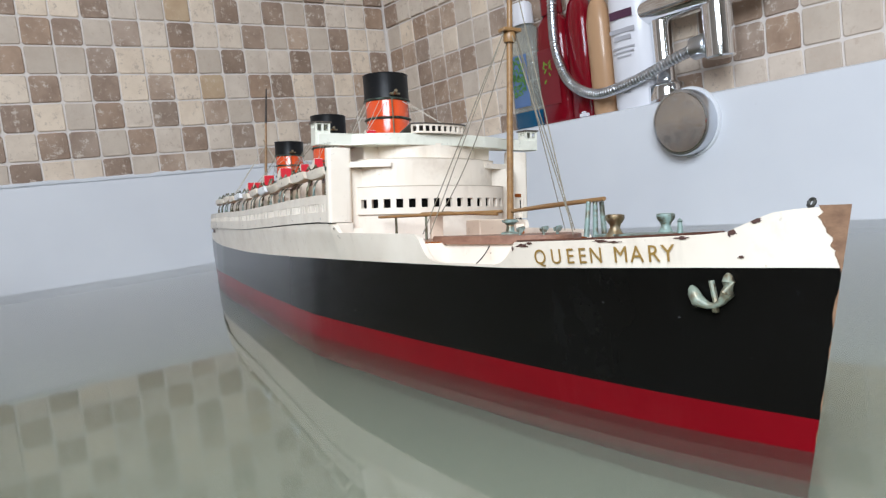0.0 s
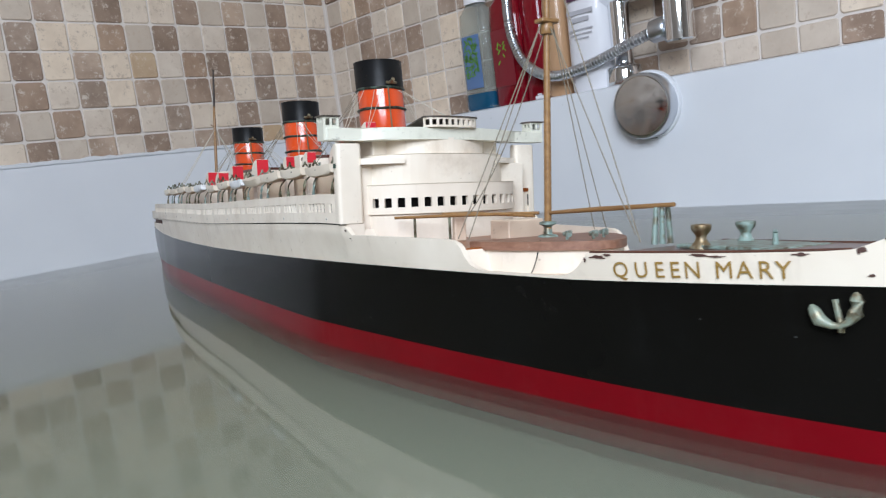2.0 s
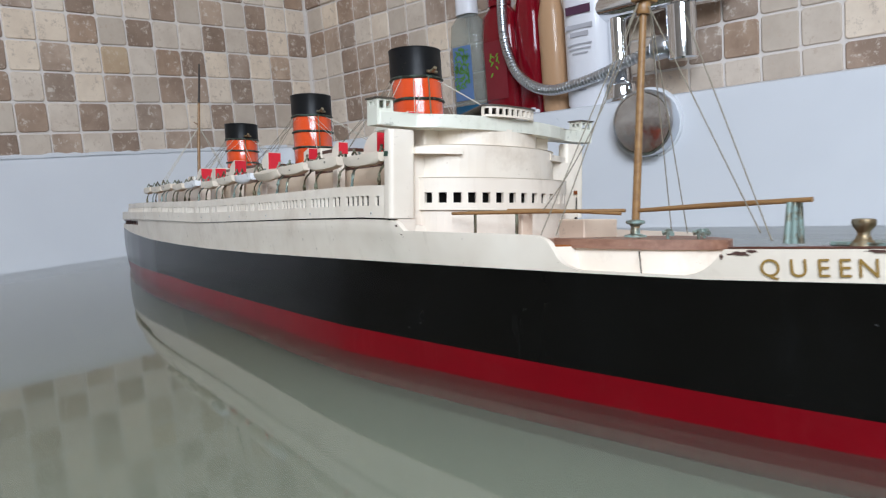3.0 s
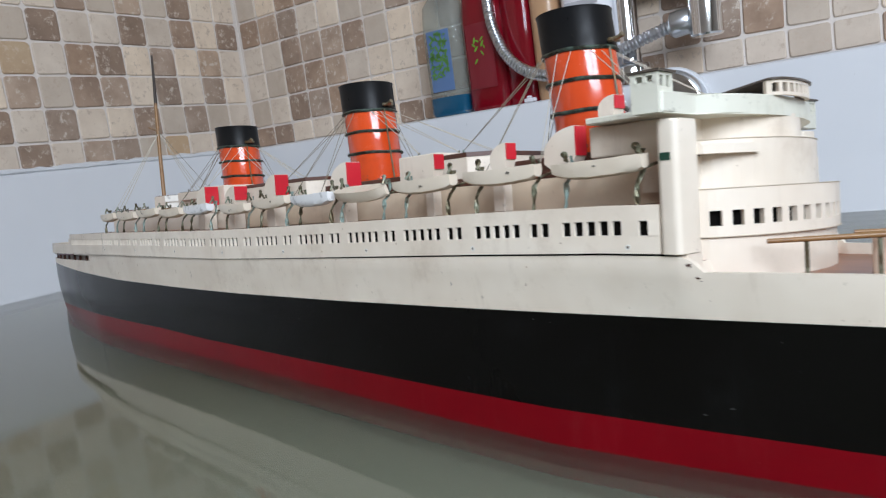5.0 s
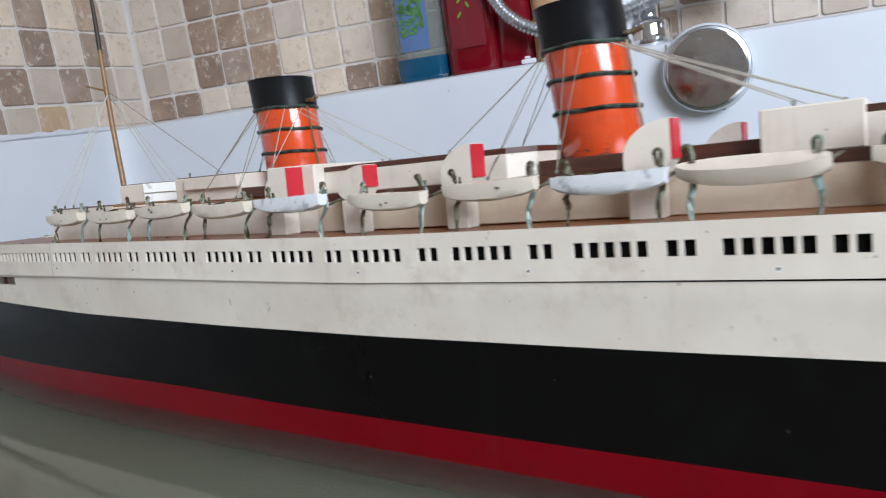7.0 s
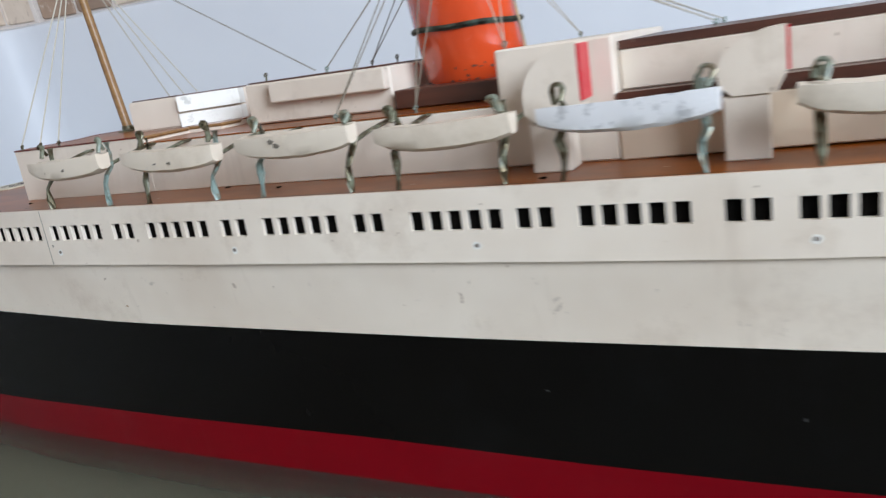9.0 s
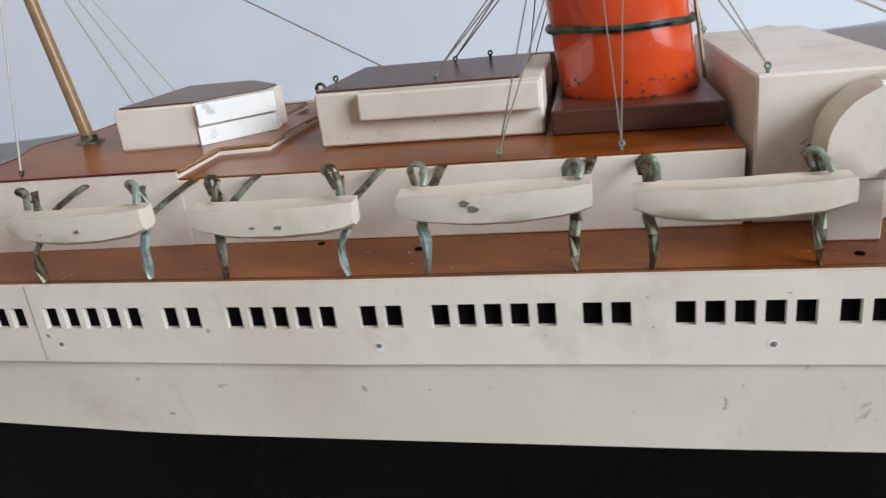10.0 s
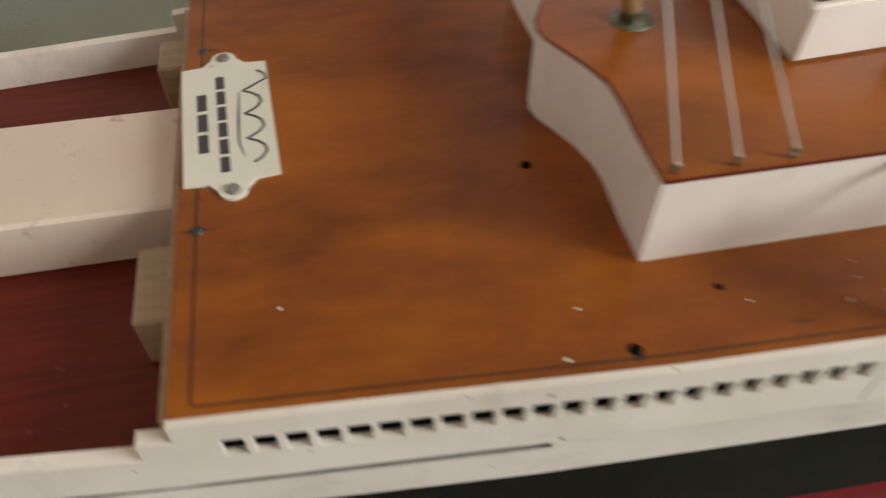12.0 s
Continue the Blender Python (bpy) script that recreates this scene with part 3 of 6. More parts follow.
def shower_gel_bottles():
    g = thing("shower_gel_bottle", "clear bottle of blue shower gel with a leafy label", "bottle", at_rim(9.75), "bottles on the bath rim")
    part("body", bottle_body(0.031, 0.019, [(0, 0.9), (0.004, 1), (0.12, 1), (0.15, 0.9), (0.165, 0.5)]), CLEAR_GREY, g, "clear greyish plastic", True, False)
    part("gel", bottle_body(0.0315, 0.0195, [(0.0005, 0.9), (0.005, 1.0), (0.026, 1.0)]), BLUE_GEL, g, "blue gel left at the bottom", True, False)
    part("front_label", plate_on(0.036, 0.082, 0.0195, 0.034), LABEL_BLUE, g, "pale blue printed label", False, False)
    leaf_marks(LABEL_GREEN, g, random.Random(2), 95, 0.013, 0.052, 0.112, 0.0222, "leaf_print", "green leaf print")
    part("cap", bottle_body(0.017, 0.014, [(0.165, 1), (0.195, 0.95), (0.2, 0.8)]), WHITE_PLASTIC, g, "white cap", True, False)
    g = thing("shower_gel_bottle", "dark red bottle of shower gel with a fruit label", "bottle", at_rim(11.15), "bottles on the bath rim")
    part("body", bottle_body(0.031, 0.019, [(0, 0.9), (0.004, 1), (0.12, 1), (0.15, 0.9), (0.165, 0.5)]), RED_GEL, g, "translucent dark red plastic", True, False)
    part("front_label", plate_on(0.040, 0.085, 0.0195, 0.028), LABEL_RED, g, "pinkish red printed label", False, False)
    leaf_marks(LEAF_GREEN, g, random.Random(6), 9, 0.008, 0.055, 0.1, 0.0222, "fruit_print", "green fruit print")
    part("cap", bottle_body(0.017, 0.014, [(0.165, 1), (0.195, 0.95), (0.2, 0.8)]), RED_GEL, g, "dark red cap", True, False)
    g = thing("shower_gel_bottle", "slim dark red bottle of bath gel", "bottle", at_rim(12.2, 10.35), "bottles on the bath rim")
    part("body", bottle_body(0.023, 0.019, [(0, 0.9), (0.004, 1), (0.14, 1), (0.17, 0.7), (0.18, 0.45)]), RED_GEL, g, "translucent dark red plastic", True, False)
    part("cap", bottle_body(0.012, 0.012, [(0.18, 1), (0.205, 0.95)]), RED_GEL, g, "dark red cap", True, False)
    g = thing("lotion_bottle", "slim tan plastic lotion bottle", "bottle", at_rim(13.1), "bottles on the bath rim")
    part("body", bottle_body(0.019, 0.016, [(0, 0.92), (0.004, 1), (0.13, 1), (0.155, 0.75), (0.165, 0.5)], power=2.3), TAN_PLASTIC, g, "tan plastic", True, False)
    part("cap", bottle_body(0.011, 0.011, [(0.165, 1), (0.19, 0.95)], power=2), WHITE_PLASTIC, g, "white cap", True, False)
    g = thing("shampoo_bottle", "white bottle of body wash with grey print", "bottle", at_rim(14.35), "bottles on the bath rim")
    part("body", bottle_body(0.033, 0.022, [(0, 0.92), (0.004, 1), (0.15, 0.97), (0.185, 0.8), (0.2, 0.45)], power=2.4), WHITE_PLASTIC, g, "white plastic", True, False)
    bars(PRINT_DARK, g, [(0.128, 0.019, 0.011)], 0.0226, "large_print", "large dark print")
    for row in ((0.106, 0.021, 0.006), (0.096, 0.014, 0.006), (0.083, 0.019, 0.002), (0.077, 0.017, 0.002), (0.071, 0.012, 0.002), (0.03, 0.015, 0.0022), (0.022, 0.006, 0.0018)):
        bars(PRINT_GREY, g, [row], 0.0226, "small_print", "row of small grey print")
    part("cap", bottle_body(0.02, 0.016, [(0.2, 1), (0.225, 0.95)], power=2.4), WHITE_PLASTIC, g, "white cap", True, False)


shower_gel_bottles()


def mixer_tap():
    t = thing("mixer_tap", "chrome deck-mounted bath mixer tap with a flexible hose", "tap", at_rim(16.3, 10.3))
    bm = bmesh.new()
    lathe(bm, [(0.0, 0), (0.0245, 0), (0.025, 0.002), (0.0245, 0.022), (0.0225, 0.025), (0.0155, 0.027), (0.0145, 0.03), (0.0145, 0.11), (0, 0.11)], (-0.045, 0, 0), 32)
    part("pillar", bm, CHROME, t, "chrome pillar on a wide collar", True, False)
    bm = bmesh.new()
    tube(bm, [(-0.075, 0, 0.125), (-0.07, 0, 0.125), (0.03, 0, 0.127), (0.095, 0, 0.125), (0.10, 0, 0.125)], [0.017, 0.021, 0.021, 0.021, 0.017], 24)
    part("body", bm, CHROME, t, "polished chrome crossbar", True, False)
    bm = bmesh.new()
    lathe(bm, [(0.0, 0.040), (0.0165, 0.040), (0.0185, 0.042), (0.0185, 0.105), (0.0, 0.105)], (0.052, -0.022, 0), 28)
    part("diverter", bm, CHROME, t, "polished chrome diverter barrel", True, False)
    bm = bmesh.new()
    tube(bm, [(0.052, -0.022, 0.10), (0.052, -0.006, 0.118)], 0.014, 16)
    part("neck", bm, CHROME, t, "", True, False)
    bm = bmesh.new()
    tube(bm, [(0.036, -0.022, 0.060), (0.033, -0.022, 0.060), (0.016, -0.022, 0.058), (0.013, -0.022, 0.058)], [0.0125, 0.0145, 0.0145, 0.0115], 18)
    part("hose_nut", bm, SATIN, t, "dull grey hose nut", True, False)
    # ribbed hose hanging in a loop in front of the bottles
    path = [(0.014, -0.022, 0.058), (-0.02, -0.026, 0.049), (-0.06, -0.032, 0.037), (-0.10, -0.036, 0.029), (-0.132, -0.037, 0.027), (-0.162, -0.036, 0.036), (-0.186, -0.035, 0.054), (-0.202, -0.033, 0.08), (-0.213, -0.03, 0.12), (-0.218, -0.02, 0.2), (-0.22, 0.0, 0.4)]
    dense = []
    for a, b, c, d in zip([path[0]] + path, path, path[1:], path[2:] + [path[-1]]):
        a, b, c, d = map(Vector, (a, b, c, d))
        steps = max(4, int((c - b).length / 0.0011))
        for k in range(steps):
            s = k / steps
            dense.append(0.5 * ((2 * b) + (c - a) * s + (2 * a - 5 * b + 4 * c - d) * s * s + (3 * b - a - 3 * c + d) * s ** 3))
    bm = bmesh.new()
    tube(bm, dense, [0.0076 if k % 4 < 2 else 0.0064 for k in range(len(dense))], 12)
    part("hose", bm, SATIN, t, "ribbed flexible metal hose", True, False)


mixer_tap()


def overflow_dial():
    g = thing("overflow_dial", "round chrome bath overflow dial on the white bath side", "overflow dial",
              BATH @ Matrix.Translation((16.55 * PT, LONG, (3.65 - 0.78) * PT)) @ pose(0, 0, 0, 90, 0, 0) @ Matrix.Scale(1.1, 4))
    bm = bmesh.new()
    lathe(bm, [(0, 0), (0.0405, 0), (0.0405, 0.002), (0.039, 0.004), (0.037, 0.0045)], (0, 0, 0), 56)
    part("backplate", bm, BATH_WHITE, g, "white backing ring", True, False)
    bm = bmesh.new()
    lathe(bm, [(0.037, 0.0035), (0.0375, 0.005), (0.0375, 0.019), (0.0365, 0.0205), (0.0345, 0.021)], (0, 0, 0), 56)
    part("rim_band", bm, SATIN, g, "satin side band", True, False)
    bm = bmesh.new()
    lathe(bm, [(0.0348, 0.0205), (0.033, 0.0212), (0, 0.0212)], (0, 0, 0), 56)
    part("face", bm, BRUSHED, g, "dull water-spotted chrome face", False, False)
    bm = bmesh.new()
    lathe(bm, [(0, 0.0), (0.0012, 0.0), (0.0012, 0.0008), (0, 0.0008)], (0, 0, 0), 10)
    bmesh.ops.transform(bm, matrix=pose(0.012, -0.0372, 0.012, 90, 0, 0), verts=bm.verts[:])
    part("grub_screw", bm, SHADE_BLACK, g, "small dark grub screw", False, False)


overflow_dial()

# splashes dried and hanging on the white bath side
drop_mat = plastic("water_drop", (0.9, 0.93, 0.95), 0.03, 0.9)
rnd = random.Random(21)
bm = bmesh.new()
for _ in range(42):
    r, d, z = rnd.uniform(0.0006, 0.0013), rnd.uniform(7, 24) * PT, rnd.uniform(0.03, RIM - 0.012)
    drop = bmesh.ops.create_uvsphere(bm, u_segments=8, v_segments=6, radius=r)
    bmesh.ops.transform(bm, matrix=Matrix.Translation((d, LONG, z)) @ Matrix.Diagonal((0.8, 0.7, rnd.uniform(1.0, 1.9), 1)), verts=drop["verts"])
drops = new("water_droplets", mesh_of("water_droplets", bm, drop_mat, True))
drops.matrix_world = BATH
tagged(drops, "small clear water drops hanging on the white bath side", kind="stuff")

clip = thing("plastic_clip", "small white plastic clip on the bath rim", "clip", at_rim(12.6, 9.66))
bm = bmesh.new()
box(bm, -0.008, 0.008, -0.002, 0.004, 0, 0.005, 0.001)
box(bm, -0.004, 0.002, -0.002, 0.004, 0.005, 0.008, 0.001)
part("clip_body", bm, WHITE_PLASTIC, clip, "white plastic", False, False)
plate = thing("rim_cover_plate", "thin white cover plate on the bath side", "plate", BATH @ Matrix.Translation((16.4 * PT, LONG - 0.0006, RIM - 0.006)))
bm = bmesh.new()
box(bm, -0.03, 0.03, -0.0022, 0.0008, -0.006, 0.004, 0.0006)
part("plate_body", bm, BATH_WHITE, plate, "white acrylic", False, False)


# ---------------------------------------------------------------- the model ship
UP = Vector((0.007, -0.105, 0.994)).normalized()
XW = (Vector((1, 0, 0)) - UP.x * UP).normalized()
LIST = Matrix((XW, UP.cross(XW), UP))
WATERLINE = -0.915
ship = thing("model_ship", "painted wooden model liner with three red funnels, afloat in bath", "model ship",
             Matrix.Translation(U * (LIST @ ORIGIN - Vector((0, 0, WATERLINE)))) @ LIST.to_4x4())
YC = 0.77


def line(xs, ys):
    return lambda x: float(np.interp(x, xs, ys))


deck_half = line([-8.52, -8.47, -8.35, -8.1, -7.7, -7.2, -6.65, -6.0, -5.0, -3.5, -0.6, 0.0, 0.63, 1.2, 1.71, 2.4, 2.64, 3.0, 3.23, 3.5, 3.74],
                 [0.0, 0.17, 0.32, 0.44, 0.54, 0.60, 0.645, 0.68, 0.71, 0.715, 0.715, 0.70, 0.655, 0.60, 0.537, 0.425, 0.377, 0.29, 0.222, 0.115, 0.0])
# how far the upper strakes lean out under the side screens
flare = line([-6.7, -6.3, -5.0, -0.6, 0.0, 0.60, 0.75, 1.5], [0.0, 0.008, 0.030, 0.042, 0.052, 0.070, 0.045, 0.0])
white_foot = line([-8.5, -6.3, -5.2, -4.5, -3.8, -2.8, -1.6, 0.04, 1.6, 2.4, 3.3, 3.7], [-0.20, -0.302, -0.345, -0.357, -0.368, -0.374, -0.366, -0.341, -0.325, -0.317, -0.285, -0.275])
hull_top = line([-8.5, -6.72, -6.66, -3.0, -1.0, 0.61, 0.645, 0.69, 1.58, 1.63, 1.67, 1.71, 1.76, 1.84, 2.31, 2.38, 2.43, 2.46, 3.0, 3.40, 3.45, 3.53, 3.58, 3.74],
                [-0.12, -0.12, -0.12, -0.1185, -0.1085, -0.1005, -0.115, -0.158, -0.166, -0.175, -0.20, -0.25, -0.295, -0.312, -0.308, -0.29, -0.25, -0.202, -0.186, -0.168, -0.145, -0.105, -0.095, -0.085])
deck_level = line([-8.5, -6.7, -6.66, 0.61, 0.64, 1.70, 1.72, 2.40, 2.42, 3.4, 3.42, 3.74], [-0.135, -0.135, -0.13, -0.13, -0.21, -0.21, -0.335, -0.335, -0.20, -0.176, -0.172, -0.16])
KEEL = -1.5
red_top = line([-8.5, -6.0, -4.2, -3.4, -2.0, 3.7], [-0.70, -0.718, -0.726, -0.745, -0.754, -0.755])


def stem_x(z):
    return 3.587 + 0.170 * (z + 0.91) if z > -1.15 else 3.546 - 0.5 * (-1.15 - z)


def stern_x(z):
    return -8.52 + (0.0 if z > -0.3 else 0.10 * ((-0.3 - z) / 0.6) ** 2) + (0 if z > -1.0 else 0.9 * ((-1.0 - z) / 0.5) ** 2)


def hull_point(xd, z):
    """A point of the starboard side below the deck edge at xd, at height z."""
    f = (xd + 8.52) / 12.26
    x = stern_x(z) + f * (stem_x(z) - stern_x(z))
    bow = max(0.0, (f - 0.70) / 0.30)
    aft = max(0.0, (0.22 - f) / 0.22)
    dep = max(0.0, min(1.0, (-0.25 - z) / 0.7))
    half = deck_half(xd) * (1 - 0.38 * bow * dep - 0.25 * aft * dep * dep)
    half += flare(xd) * max(0.0, min(1.0, (z + 0.34) / 0.2))
    if z < -0.8:
        half *= max(0.0, 1 - ((-0.8 - z) / 0.70) ** 2.6) ** 0.5
    return x, YC - half


STATIONS = sorted(set(list(np.linspace(-8.52, 3.74, 90)) + [-8.51, -8.495, -8.44, 0.6, 0.61, 0.63, 0.65, 0.67, 0.69, 1.60, 1.645, 1.68, 1.72, 1.75, 1.79, 1.84, 2.31, 2.35, 2.39, 2.42, 2.445, 2.46, 3.41, 3.45, 3.49, 3.54, 3.6, 3.66, 3.71, 3.735] + [-5.98, -8.18]))


def hull():
    bm = bmesh.new()
    grid = []
    for xd in STATIONS:
        top, foot, red = hull_top(xd), white_foot(xd), red_top(xd)
        foot = min(foot, top - 0.004)
        zs = [top, min(-0.135, top - 0.001), min(-0.185, top - 0.002)]
        zs = [max(z, foot + 0.001) for z in zs]
        zs += [foot, foot - 0.006, foot + 0.33 * (red - foot), foot + 0.66 * (red - foot), red, red - 0.006, -0.84, -0.93, -1.02, -1.13, -1.25, -1.36, -1.44, KEEL]
        col = [(*hull_point(xd, z), z) for z in zs]
        thick = min(0.03, 0.6 * deck_half(xd))
        x0, y0 = hull_point(xd, top)
        dl = min(deck_level(xd), top - 0.004)
        inner = [(min(x0, 3.70), min(YC, y0 + thick), top), (min(x0, 3.70), min(YC, y0 + thick), dl), (min(x0, 3.70), YC, dl)]
        grid.append((col, inner))
    for side in (1, -1):
        rows = []
        for col, inner in grid:
            pts = inner[::-1] + col
            rows.append([bm.verts.new((x, YC + side * (y - YC), z)) for x, y, z in pts])
        for (a, b), xa in zip(zip(rows, rows[1:]), STATIONS):
            xm = xa + 0.01
            for k in range(len(a) - 1):
                if k == 4 and -8.18 <= xm < -5.98:
                    continue
                f = bm.faces.new((a[k], a[k + 1], b[k + 1], b[k]))
                f.material_index = (0 if abs(a[0].co.z - b[0].co.z) > 0.03 else 4 if 1.7 < xm < 2.42 else 3) if k == 0 else 0 if k <= 5 else 1 if k <= 9 else 2
                f.smooth = k > 2
    bmesh.ops.remove_doubles(bm, verts=bm.verts[:], dist=0.0005)
    ob = part("hull", bm, [CREAM_CHIPPED, HULL_BLACK, HULL_RED, DECK, PINK], ship, "black hull with red boot-topping and cream upper strakes", True)
    for p in ob.data.polygons:
        p.use_smooth = p.material_index != 3
    # open gallery cut into the stern quarter
    for side in (1, -1):
        bm = bmesh.new()
        xs = np.linspace(-8.18, -5.98, 22)
        back, lo, hi = [], [], []
        for x in xs:
            y = hull_point(x, -0.16)[1]
            back.append([bm.verts.new((x, YC + side * (y + 0.06 - YC), z)) for z in (-0.19, -0.13)])
            lo.append(bm.verts.new((x, YC + side * (y - YC), -0.19)))
            hi.append(bm.verts.new((x, YC + side * (y - YC), -0.13)))
        for i in range(len(xs) - 1):
            bm.faces.new((back[i][0], back[i + 1][0], back[i + 1][1], back[i][1]))
            bm.faces.new((lo[i], lo[i + 1], back[i + 1][0], back[i][0]))
            bm.faces.new((hi[i], back[i][1], back[i + 1][1], hi[i + 1]))
        for i in (0, -1):
            bm.faces.new((lo[i], back[i][0], back[i][1], hi[i]))
        g = part("stern_gallery", bm, BARE_GREY, ob, "open gallery slot with a bare grey back")
        bm = bmesh.new()
        tx = -6.22
        y = hull_point(tx, -0.16)[1]
        box(bm, tx - 0.012, tx + 0.012, YC + side * (y + 0.03 - YC) - 0.012, YC + side * (y + 0.03 - YC) + 0.012, -0.19, -0.13)
        post = part("gallery_post", bm, ROOF, ob, "small dark wood post")
        for k in range(1, 7):
            x = tx - 0.27 * k
            dy = hull_point(x, -0.16)[1] - y
            again(post, x - tx, side * dy)
    return ob


BARE_GREY = painted("bare_grey_wood", (0.34, 0.30, 0.25), (0.24, 0.2, 0.17), 0.7, coat=0)
hull_ob = hull()

# forecastle deck and its edging, bare wood at the stem head
for side in (1, -1):
    bm = bmesh.new()
    pts = []
    for xd in np.linspace(2.47, 3.40, 16):
        x, y = hull_point(xd, hull_top(xd))
        pts.append((x, YC + side * (y + 0.010 - YC), hull_top(xd) + 0.003))
    tube(bm, pts, 0.0085, 6, 0.8)
    part("deck_edge_strip", bm, ROOF, ship, "dark red-brown deck edging strip")
bm = bmesh.new()
deckline = []
for xd in np.linspace(2.47, 3.46, 14):
    x, y = hull_point(xd, hull_top(min(xd, 3.4)))
    deckline.append((x, y + 0.014))
prism(bm, deckline + [(x, 2 * YC - y) for x, y in deckline[::-1]], lambda x: hull_top(min(x, 3.4)) - 0.03, lambda x: hull_top(min(x, 3.4)) + 0.004)
part("forecastle_deck", bm, ROOF, ship, "dark red-brown varnished forecastle deck")
bm = bmesh.new()
cap = [hull_point(xd, -0.088) for xd in np.linspace(3.40, 3.738, 10)]
cap = [(x - 0.012, min(YC, y + 0.010)) for x, y in cap]
prism(bm, cap + [(x, 2 * YC - y) for x, y in cap[::-1]], lambda x: hull_top(x) - 0.03, lambda x: hull_top(x) - 0.003)
part("bow_cap", bm, CREAM, ship, "cream painted cap over the bow")
rnd = random.Random(8)


def scuff(zs, widths, name, label, mat, out=0.0016):
    """A ragged patch wrapped round the stem; one (starboard, port) reach for each height."""
    bm = bmesh.new()
    rows = []
    for z, (ws, wp) in zip(zs, widths):
        row = []
        for side, w in ((1, ws), (1, ws * 0.5), (0, 0), (-1, wp * 0.5), (-1, wp)):
            xd = 3.74 - w
            x, y = hull_point(xd, z) if side else (stem_x(z), YC)
            x = stem_x(z) - w * 0.98 if side else x + out
            y = YC - side * (YC - y) - side * out
            row.append(bm.verts.new((x + (out if side else 0), y, z)))
        rows.append(row)
    for a, b in zip(rows, rows[1:]):
        for k in range(4):
            bm.faces.new((a[k], a[k + 1], b[k + 1], b[k]))
    part(name, bm, mat, hull_ob, label)


def ragged(n):
    v = [rnd.uniform(0.6, 1.2) for _ in range(n + 2)]
    return [0.25 * v[k] + 0.5 * v[k + 1] + 0.25 * v[k + 2] for k in range(n)]


zs = np.linspace(-0.084, -0.285, 30)
scuff(zs, [(max(0.004, (0.088 - 0.50 * max(0.0, -0.11 - z)) * q), 0.02 * q) for z, q in zip(zs, ragged(30))], "stem_head", "bare worn wood where the paint has flaked from the stem head", BARE)
for z0, z1, w in ((-0.34, -0.46, 0.007), (-0.50, -0.56, 0.002), (-0.66, -0.73, 0.0025), (-0.79, -0.83, 0.003)):
    zs = np.linspace(z0, z1, 12)
    scuff(zs, [(0.0006 + w * math.sin(math.pi * (k + 0.5) / 12) * q, 0.003) for k, q in enumerate(ragged(12))], "bare_patch", "bare wood scuff along the stem", BARE)
# flaked paint along the forecastle edge and scuffs on the cream strake
chips = [(2.52, -0.016, 0.03, 0.010), (2.56, -0.008, 0.02, 0.007), (2.94, -0.006, 0.035, 0.008), (3.00, -0.012, 0.02, 0.006), (3.27, -0.008, 0.02, 0.008), (3.43, -0.010, 0.016, 0.02), (3.50, -0.006, 0.02, 0.010), (3.47, -0.11, 0.008, 0.007), (2.455, -0.02, 0.007, 0.014), (0.64, -0.018, 0.012, 0.008), (0.67, -0.04, 0.009, 0.005)]
for xd, zoff, w, h in list(chips):
    for _ in range(2 if w > 0.015 else 1):
        chips.append((xd + rnd.uniform(-1.6, 1.6) * w, zoff + rnd.uniform(-0.9, 0.4) * h, rnd.uniform(0.2, 0.45) * w, rnd.uniform(0.25, 0.45) * h))
for xd, zoff, w, h in chips:
    bm = bmesh.new()
    z = hull_top(xd) + zoff
    vs = []
    for k in range(17):
        a = 2 * math.pi * k / 17
        q = rnd.uniform(0.45, 1.2)
        xk = xd + 1.15 * w * q * math.cos(a)
        zz = min(z + 0.75 * h * q * math.sin(a), hull_top(xk) - 0.001)
        vs.append(bm.verts.new((hull_point(xk, z)[0], hull_point(xk, zz)[1] - 0.0022, zz)))
    bm.faces.new(vs)
    part("paint_chip", bm, CHIP, hull_ob, "dark chip in the paint")


# ship's name on both bows, letter by letter
def bow_name():
    for word in (zip("QUEEN", (2.632, 2.722, 2.797, 2.859, 2.926)), zip("MARY", (3.040, 3.108, 3.176, 3.232))):
        for ch, xd in word:
            s = (xd - 2.632) / 0.592
            z = -0.291 + 0.026 * s
            x, y = hull_point(xd, z)
            x2, y2 = hull_point(xd + 0.03, z)
            xt, yt = hull_point(xd, z + 0.06)
            cu = bpy.data.curves.new("letter", "FONT")
            cu.body, cu.size, cu.align_x, cu.extrude = ch, 0.088 * U, "CENTER", 0.0006 * U
            cu.offset = 0.0
            ob = new("letter", cu)
            dg = bpy.context.evaluated_depsgraph_get()
            me = bpy.data.meshes.new_from_object(ob.evaluated_get(dg))
            bpy.data.objects.remove(ob)
            bpy.data.curves.remove(cu)
            me.materials.clear()
            me.materials.append(GILT)
            ob = new("letter", me)
            ob.parent = hull_ob
            ex = Vector((x2 - x, y2 - y, 0.0016)).normalized()
            ez = Vector((xt - x, yt - y, 0.06)).normalized()
            ey = ez.cross(ex).normalized()
            ez = ex.cross(ey)
            m = Matrix((ex, ez, ex.cross(ez))).transposed().to_4x4()
            out = ex.cross(ez) * 0.004
            ob.matrix_basis = Matrix.Translation((Vector((x, y, z)) + out - ORIGIN) * U) @ m
            tagged(ob, "worn gilt capital letter")


bow_name()


